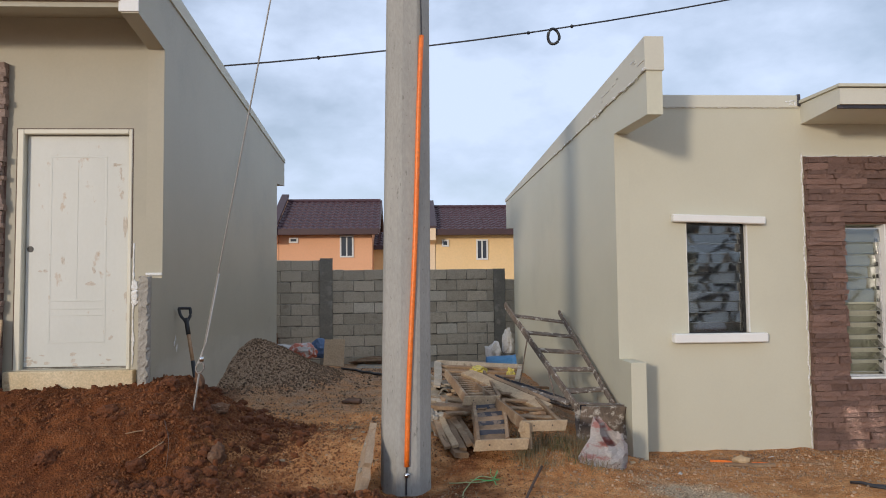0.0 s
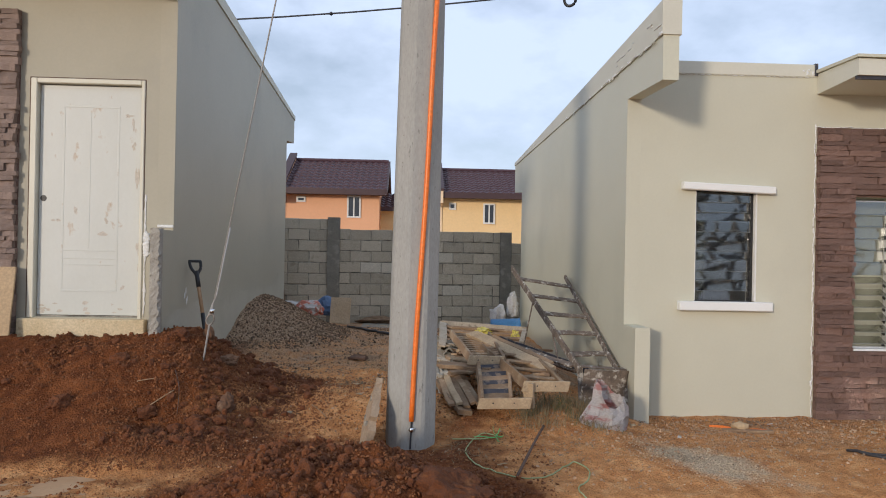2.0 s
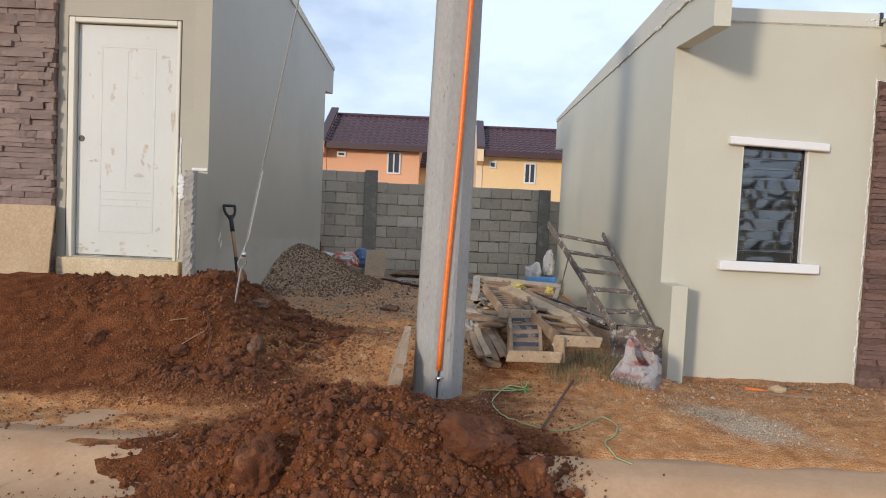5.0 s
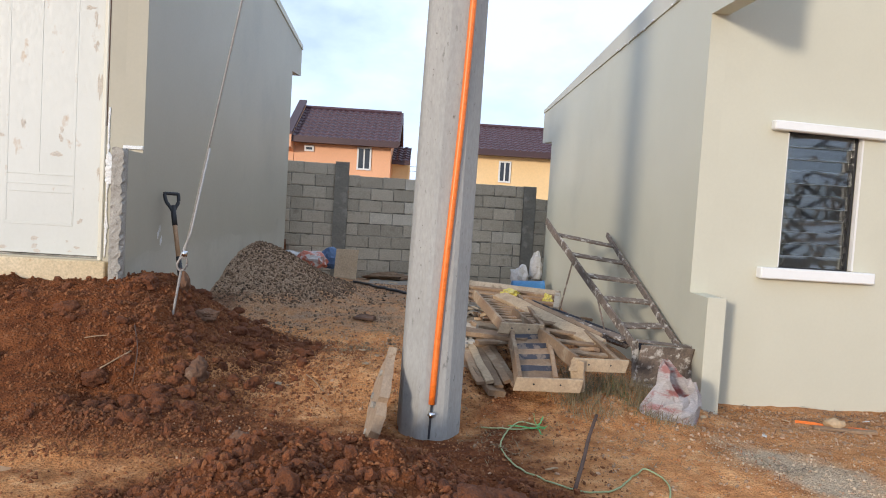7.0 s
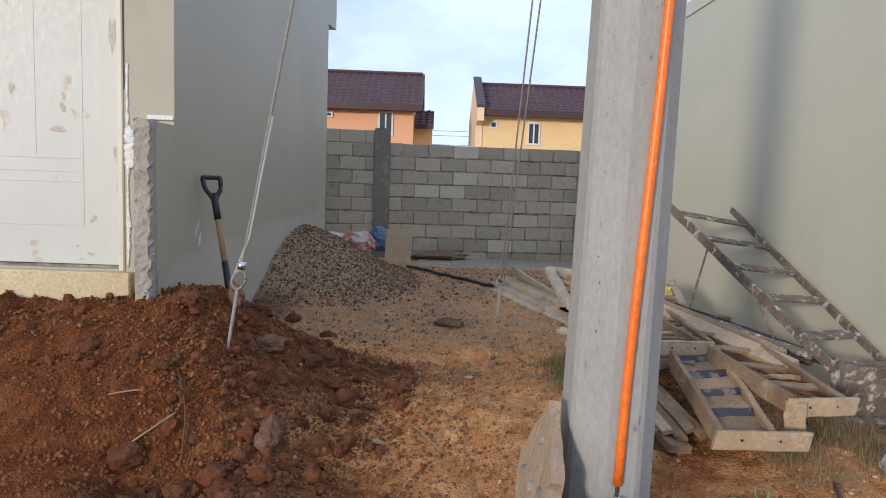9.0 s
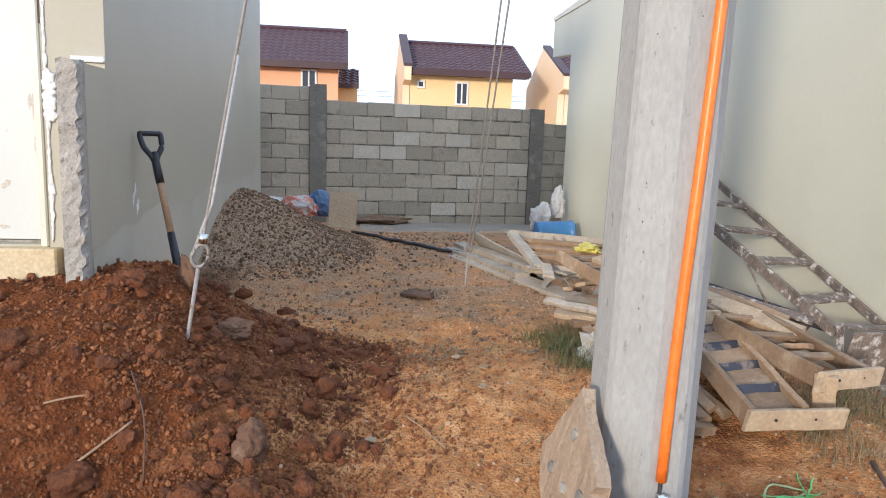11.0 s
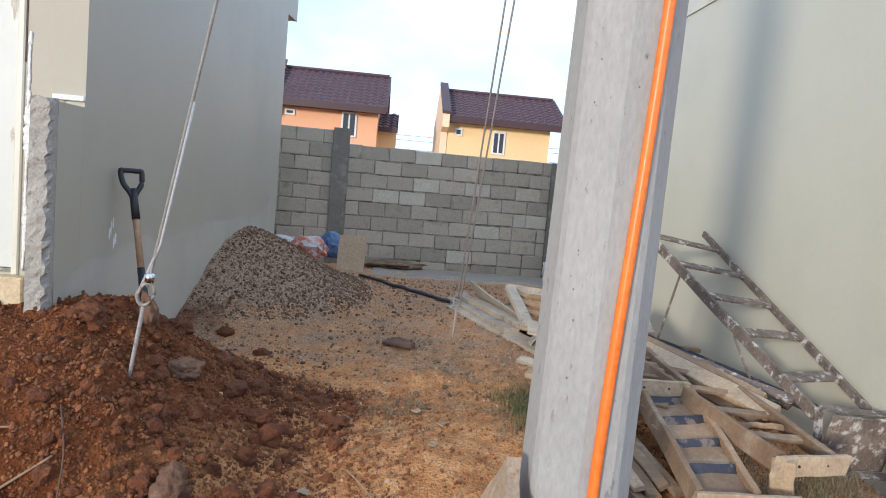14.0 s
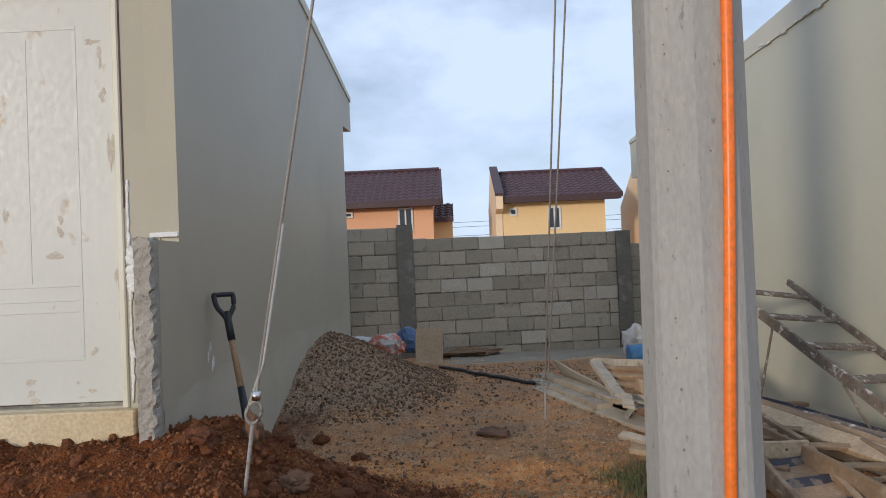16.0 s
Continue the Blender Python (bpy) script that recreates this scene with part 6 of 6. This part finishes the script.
pack = thing("litter_packet", (0.77, 2.755, height(0.77, 2.755) + 0.02), "crushed yellow and black packet on the heap", "litter")
part("packet", beam(bmesh.new(), (-0.035, 0.04, 0.012), (0.035, -0.04, 0.006), 0.055, 0.010, 0.3, 0.003, 3, 0.004, 4), M["yellow"], pack)
part("printed_bar", beam(bmesh.new(), (-0.045, 0.03, 0.019), (0.012, -0.034, 0.015), 0.014, 0.003, 0.3, 0.001), M["black"], pack)
for x, y, c in ((0.62, 3.83, "white"), (0.71, 3.85, "white"), (1.37, 4.30, "plywood"), (0.27, 6.18, "palewood"), (0.39, 6.02, "palewood"), (2.6, 5.45, "plywood"), (3.3, 5.7, "palewood"), (3.9, 5.75, "sackclear"), (4.6, 5.4, "palewood"), (0.33, 5.75, "palewood"), (-0.2, 5.35, "palewood"), (2.9, 5.2, "sackclear"), (1.9, 3.62, "white")):
    bm = bmesh.new()
    beam(bm, (-0.02, 0, 0), (0.022, 0.012, 0.005), 0.028, 0.006, 0.3, 0.002, 2, 0.003, int(x * 9) + 3)
    ob = solid("scrap", bm, M[c], "small pale scrap lying on the soil", "scrap", "scraps on the soil")
    ob.matrix_basis = pose(x, y, height(x, y) + 0.012, 0, 8, x * 140)

draped("plastic_wad", (1.02, 6.12, height(1.02, 6.12) + 0.07), (0.10, 0.12, 0.11), M["rawconc"], "crumpled grey plastic wad beside the timber heap", "plastic", 11.0, 0.6)
for pts, rad in ((((3.95, 4.72), (4.02, 4.55), (4.10, 4.46), (4.25, 4.42), (4.45, 4.5), (4.75, 4.58)), 0.011), (((4.0, 4.62), (4.2, 4.50), (4.36, 4.40), (4.5, 4.43), (4.9, 4.66)), 0.008)):
    bm = bmesh.new()
    tube(bm, [(p.x, p.y, height(p.x, p.y) + 0.012) for p in smooth_line([(x, y, 0) for x, y in pts], 5)], rad, 6)
    solid("cable_scrap", bm, M["darkcable"], "dark cable scrap half trodden into the soil", "cable", "cable scraps before the house", smooth=True)

# added black lump in place of the shaded cavity in the rock
draped("dark_plastic", (-0.17, 4.42, height(-0.17, 4.42) + 0.015), (0.05, 0.025, 0.02), M["black"], "small black lump standing for the dark cavity of a rock", "plastic", 13.0, 0.6, 2)

# ---- lumps of red earth, rocks ----
def clod(x, y, size, mat, label, category, group, seed, lift=0.4, sub=3):
    bm = bmesh.new()
    for v in blob(bm, (0, 0, 0), 1, 5 if size[0] > 0.08 else 4 if size[0] > 0.05 else sub, 0.4, 1.4, seed, size):
        q = v.co + Vector((seed, 0, seed))
        near = noise.voronoi(q * 30)[0]
        v.co *= 1 + 0.30 * noise.noise(q * 8) + 0.22 * min(0.35, near[1] - near[0]) - 0.05 + 0.07 * noise.noise(q * 60) + 0.04 * noise.noise(q * 120)
    ob = solid("earth_clod" if mat is M["soil"] else "rock", bm, mat, label, category, group, smooth=True)
    ob.matrix_basis = pose(x, y, height(x, y) + size[2] * lift * 0.6, seed * 31 % 25 - 12, seed * 17 % 25 - 12, seed * 77 % 360)
    return ob


CL = "clod of damp red earth on the heap"
for x, y, s, k in ((0.0, 2.96, (0.14, 0.12, 0.17), 1.0), (0.96, 3.26, (0.25, 0.19, 0.13), 2.0), (1.29, 3.27, (0.14, 0.12, 0.16), 3.0), (0.475, 3.11, (0.06, 0.05, 0.07), 4.0), (-0.34, 3.7, (0.10, 0.08, 0.07), 5.0),
                   (0.23, 3.3, (0.08, 0.06, 0.06), 6.0), (1.16, 2.98, (0.06, 0.06, 0.06), 7.0), (1.2, 3.72, (0.05, 0.04, 0.04), 8.0), (0.30, 2.8, (0.05, 0.05, 0.04), 9.0), (0.86, 2.98, (0.05, 0.05, 0.05), 10.0),
                   (-1.18, 5.70, (0.13, 0.10, 0.08), 11.0), (-0.92, 6.12, (0.09, 0.07, 0.05), 12.0), (-0.52, 6.05, (0.09, 0.07, 0.06), 13.0), (-0.235, 6.25, (0.07, 0.05, 0.04), 14.0), (-0.39, 5.64, (0.075, 0.06, 0.055), 15.0),
                   (-0.445, 5.43, (0.06, 0.05, 0.05), 16.0), (-1.12, 4.88, (0.08, 0.07, 0.06), 17.0), (-0.617, 4.88, (0.07, 0.06, 0.05), 18.0), (-0.43, 4.97, (0.055, 0.05, 0.045), 19.0), (-0.68, 7.05, (0.08, 0.06, 0.05), 20.0),
                   (-0.99, 7.42, (0.07, 0.06, 0.05), 21.0), (-1.75, 4.85, (0.12, 0.10, 0.08), 22.0), (-0.8, 4.5, (0.055, 0.05, 0.045), 23.0), (-1.5, 5.3, (0.09, 0.07, 0.06), 24.0), (-0.7, 6.1, (0.06, 0.05, 0.04), 25.0), (-0.33, 5.3, (0.05, 0.045, 0.04), 26.0),
                   (-0.72, 4.74, (0.08, 0.07, 0.06), 27.0), (-0.80, 4.84, (0.06, 0.05, 0.05), 28.0), (-0.55, 4.70, (0.06, 0.055, 0.05), 29.0), (-0.90, 4.78, (0.07, 0.06, 0.055), 30.0), (-0.47, 5.75, (0.10, 0.06, 0.05), 35.0), (-0.60, 5.88, (0.09, 0.06, 0.05), 36.0), (-0.12, 5.95, (0.09, 0.05, 0.035), 37.0)):
    clod(x, y, [v * 0.84 for v in s], M["soil"], CL, "clod", "clods of red earth", k, 0.25)
for x, y, s, k in ((-0.615, 5.07, (0.06, 0.05, 0.085), 31.0), (-0.99, 5.87, (0.08, 0.04, 0.10), 32.0), (-0.78, 5.72, (0.085, 0.06, 0.05), 33.0)):
    clod(x, y, s, M["redrock"], "brown angular rock in the red heap", "rock", "rocks in the heap", k, 0.5)
clod(-0.2, 4.45, (0.06, 0.05, 0.05), M["redrock"], "rounded brown rock beside the heap", "rock", "rocks in the heap", 34.0, 0.5)


def scatter(name, spots, mat, label, category, sub=1):
    """Many small lumps as one thing of kind stuff."""
    ico = bmesh.new()
    bmesh.ops.create_icosphere(ico, subdivisions=sub, radius=1.0)
    base = np.array([v.co[:] for v in ico.verts])
    tri = np.array([[v.index for v in f.verts] for f in ico.faces])
    ico.free()
    rs = np.random.RandomState(len(spots))
    V, F = [], []
    for n, (x, y, z, r) in enumerate(spots):
        q = Euler(rs.uniform(0, 6.3, 3)).to_matrix()
        s = rs.uniform(0.6, 1.3, 3) * r
        p = (base * (1 + (0.75 if sub < 2 else 0.42) * (rs.rand(len(base), 1) - 0.5))) * s
        V.append(p @ np.array(q).T + (x, y, z))
        F.append(tri + n * len(base))
    me = bpy.data.meshes.new(name)
    me.from_pydata(np.concatenate(V).tolist(), [], np.concatenate(F).tolist())
    me.materials.append(mat)
    return tagged(new(name, me), label, category, kind="stuff")


rs = np.random.RandomState(11)


def spots(n, x0, x1, y0, y1, keep, r0, r1, sink=0.3):
    x, y = rs.uniform(x0, x1, n), rs.uniform(y0, y1, n)
    z, loose, pile, rr = soil_height(x, y)
    z = np.maximum(z, np.interp(y, [3.02, 3.26, 3.34, 3.42, 3.5, 3.8, 3.81], [-0.124, -0.112, -0.09, -0.03, -0.008, 0, -9]))
    r = r0 * (r1 / r0) ** (rs.rand(n) ** 2.2)
    ok = keep(x, y, loose, pile) > rs.rand(n)
    ok &= ~((x < LX + 0.02) & (y > LF - 0.02)) & ~((x > RX - 0.02) & (y > RF - 0.02))
    return [(a, b, c + d * sink, d) for a, b, c, d, k in zip(x, y, z, r, ok) if k]


scatter("soil_lumps", spots(4200, -2.6, 1.7, 2.5, 6.6, lambda x, y, l, p: np.clip(l, 0, 1) ** 3 * np.where(y < 4.1, 0.9, 0.3), 0.011, 0.030), M["soil"], "lumps of red earth on the heaps", "soil", 2)
scatter("soil_crumbs", spots(34000, -1.5, 0.3, 4.2, 6.5, lambda x, y, l, p: 0.95 * np.exp(-((x + 0.62 - 0.25 * (y - 5.2)) / 0.5) ** 2), 0.003, 0.011), M["crumb"], "dusty crumbs of red earth along the toe of the heap", "soil", 1)
scatter("soil_lumps", spots(1400, -1.35, -0.05, 4.4, 6.4, lambda x, y, l, p: 0.9 * np.exp(-((x + 0.65 - 0.25 * (y - 5.2)) / 0.36) ** 2), 0.009, 0.036), M["soil"], "rounded lumps of red earth along the toe of the heap", "soil", 2)
scatter("soil_lumps", spots(1800, -0.9, 1.5, 2.6, 4.1, lambda x, y, l, p: np.clip(l, 0, 1) ** 2 * 0.5, 0.012, 0.030), M["soil"], "fist-sized lumps of red earth on the low heap", "soil", 2)
scatter("dry_crumbs", spots(30000, -0.8, 2.6, 4.1, 7.6, lambda x, y, l, p: 0.30 * (1 - l) * np.exp(-((y - 5.0) / 2.2) ** 2), 0.0025, 0.009), M["drysoil"], "crumbs of dry tan soil on the trodden path", "soil", 1)
scatter("soil_crumbs", spots(60000, -2.4, 1.7, 2.5, 6.6, lambda x, y, l, p: np.clip(l, 0, 1) * np.where((x < -1.1) & (y > 3.9), 0.4, 0.8) + np.where(y > 3.7, 0.14, 0.01), 0.0035, 0.012), M["crumb"], "loose crumbs and lumps of red earth", "soil", 1)
scatter("road_crumbs", spots(9000, -3.0, 2.2, 2.2, 4.3, lambda x, y, l, p: (1 - l) * np.where(x < 0.2, np.where(np.abs(y - 3.0) < 0.13, 1.0, np.where(y < 2.9, 0.35, 0.08)), 0.02), 0.002, 0.008, 0.2), M["soil"], "crumbs of red mud dropped on the road", "soil", 1)
scatter("gravel_stones", spots(30000, -1.35, 1.3, 6.2, 11.0, lambda x, y, l, p: np.where(p > 0.05, 0.95, 0.12), 0.004, 0.016), M["gravel"], "brown and grey gravel of the pile and path", "gravel", 1)
scatter("pale_chips", spots(20000, -0.9, 2.6, 4.2, 11.5, lambda x, y, l, p: 0.5 * (1 - l) * np.where(y > 6.4, 1.0, 0.3), 0.003, 0.011), M["rubble"], "small pale stones strewn over the lot", "stones", 1)
scatter("pale_chips", spots(11000, 1.6, 6.2, 3.9, 6.1, lambda x, y, l, p: 0.25 + 0.45 * (y > 5.0), 0.003, 0.013), M["rubble"], "small pale stones before the house", "stones", 1)
scatter("cement_lumps", [(a, b, c, d) for a, b, c, d in spots(6000, 2.2, 3.4, 3.9, 5.1, lambda x, y, l, p: 0.55 * np.exp(-(((x - 2.75 - 0.35 * (4.5 - y)) / 0.30) ** 2 + ((y - 4.45) / 0.55) ** 2)), 0.0025, 0.008)], M["cementlump"], "spilled lumps of hardened grey cement", "cement", 1)


def tuft(name, spots_, mat, label, length, lean, seed):
    rs = random.Random(seed)
    V, F = [], []
    for x, y, spread, count in spots_:
        for _ in range(count):
            px, py = rs.gauss(x, spread), rs.gauss(y, spread)
            pz = height(px, py)
            a, l = rs.uniform(0, 6.28), length * rs.uniform(0.4, 1.1)
            k = lean * rs.uniform(0.3, 1.0)
            w = rs.uniform(0.0015, 0.003)
            sx, sy = -math.sin(a) * w, math.cos(a) * w
            n = len(V)
            for t in (0, 0.5, 1.0):
                hx, hz = (k * l * t * t, l * t * math.sqrt(max(0.02, 1 - k * k * 0.8 * t))) if lean < 1.2 else (l * t, 0.006 + 0.12 * l * k * t * (1 - t) * 4)
                ww = 1 - 0.85 * t
                V.append((px + math.cos(a) * hx - sx * ww, py + math.sin(a) * hx - sy * ww, pz + hz))
                V.append((px + math.cos(a) * hx + sx * ww, py + math.sin(a) * hx + sy * ww, pz + hz))
            F += [(n, n + 1, n + 3, n + 2), (n + 2, n + 3, n + 5, n + 4)]
    me = bpy.data.meshes.new(name)
    me.from_pydata(V, [], F)
    me.materials.append(mat)
    return tagged(new(name, me), label, "grass", kind="stuff")


def patch(n, x0, x1, y0, y1, spread, count, seed):
    r = random.Random(seed)
    return [(r.uniform(x0, x1), r.uniform(y0, y1), spread, count) for _ in range(n)]


tuft("dry_grass", patch(30, 1.65, 2.35, 5.15, 5.9, 0.05, 55, 1) + patch(10, 0.75, 1.15, 5.9, 6.8, 0.08, 45, 2), M["drygrass"], "dry straw-coloured grass among the timber", 0.13, 1.15, 4)
tuft("green_grass", patch(9, 0.78, 1.05, 5.95, 6.6, 0.06, 75, 3) + patch(6, 1.75, 2.1, 5.2, 5.6, 0.05, 18, 5), M["grass"], "green grass tuft beside the heap", 0.13, 0.9, 5)
tuft("dead_twigs", patch(90, 2.6, 5.6, 4.3, 6.05, 0.10, 6, 9) + patch(40, 2.7, 4.6, 5.6, 6.1, 0.06, 9, 10), M["branch"], "dead twigs and leaf litter before the house", 0.11, 1.25, 8)
tuft("straw_litter", patch(110, 0.0, 1.1, 5.2, 6.4, 0.07, 6, 6) + patch(190, 0.1, 1.4, 6.2, 7.8, 0.08, 8, 16) + patch(60, 1.0, 2.6, 4.4, 5.4, 0.08, 7, 7), M["drygrass"], "dead straw strewn over the trodden soil", 0.10, 1.25, 6)

# thin lines between the far houses
for k, (za, zb) in enumerate(((4.3, 4.5), (4.0, 4.2), (3.5, 3.55))):
    bm = bmesh.new()
    tube(bm, [(-40 + 10 * i, 0, za + (zb - za) * i / 8 - 0.25 * math.sin(math.pi * i / 8)) for i in range(9)], 0.013, 5)
    ob = solid("power_line", bm, M["darkcable"], "thin dark power line behind the far houses", "cable", "far power lines")
    ob.location = (0, 48.35 + k * 0.05, 0)
for x in (-40, 40):
    bm = bmesh.new()
    tube(bm, [(0, 0, -0.5), (0, 0, 9)], 0.15, 10, [0.18, 0.12])
    ob = solid("far_pole", bm, M["pole"], "plain concrete pole far behind the houses", "utility pole", "far poles")
    ob.location = (x, 48.4, 0)

# ---- single blocks and stones ----
def fence_blocks(x0, x1, top, seed):
    rnd = random.Random(seed)
    made = {}

    def shape(w, pale):
        key = (round(w, 2), pale)
        if key not in made:
            bm = bmesh.new()
            box(bm, -key[0] / 2 + 0.006, key[0] / 2 - 0.007, 0.0, 0.05, -0.0975, 0.0975, 0.006)
            for v in bm.verts:
                v.co += Vector((rnd.uniform(-0.006, 0.006), 0, rnd.uniform(-0.006, 0.006)))
            made[key] = finish(bm, "block", M["lightblock"] if pale else M["block"])
        return made[key]
    row = 0
    z = top - 0.105
    while z > -0.05:
        x = x0 + (0.0 if row % 2 else -0.2)
        while x < x1 - 0.02:
            w = 0.4 if rnd.random() > 0.08 else 0.2
            a, b = max(x, x0), min(x + w, x1)
            if b - a > 0.04:
                mid = (a + b) / 2
                pale = top < 1.9 and x0 < 1 and ((row == 3 and 0.35 < mid < 1.15) or (row == 2 and (1.0 < mid < 1.4 or 1.85 < mid < 2.25)) or (row == 4 and 2.5 < mid < 3.0))
                ob = new("block", shape(b - a, pale or rnd.random() < 0.04))
                ob.parent = fence
                ob.matrix_basis = pose((a + b) / 2, rnd.uniform(-0.008, 0.008), z + rnd.uniform(-0.006, 0.006), rnd.uniform(-0.8, 0.8), rnd.uniform(-0.7, 0.7), rnd.uniform(-0.7, 0.7))
            x += w
        z -= 0.21
        row += 1


fence_blocks(-1.8, -0.255, 2.02, 1)
fence_blocks(-0.02, 3.12, 1.83, 2)
fence_blocks(3.34, 4.3, 1.62, 3)
stones(clad, -2.2, -1.335, 0.55, 3.46, -0.018, M["stone_pale"], (), 3)
stones(clad_r, 1.80, 2.985, -0.15, 2.66, -0.018, M["stone"], [(nx0, nx1, nz0, nz1)], 4)
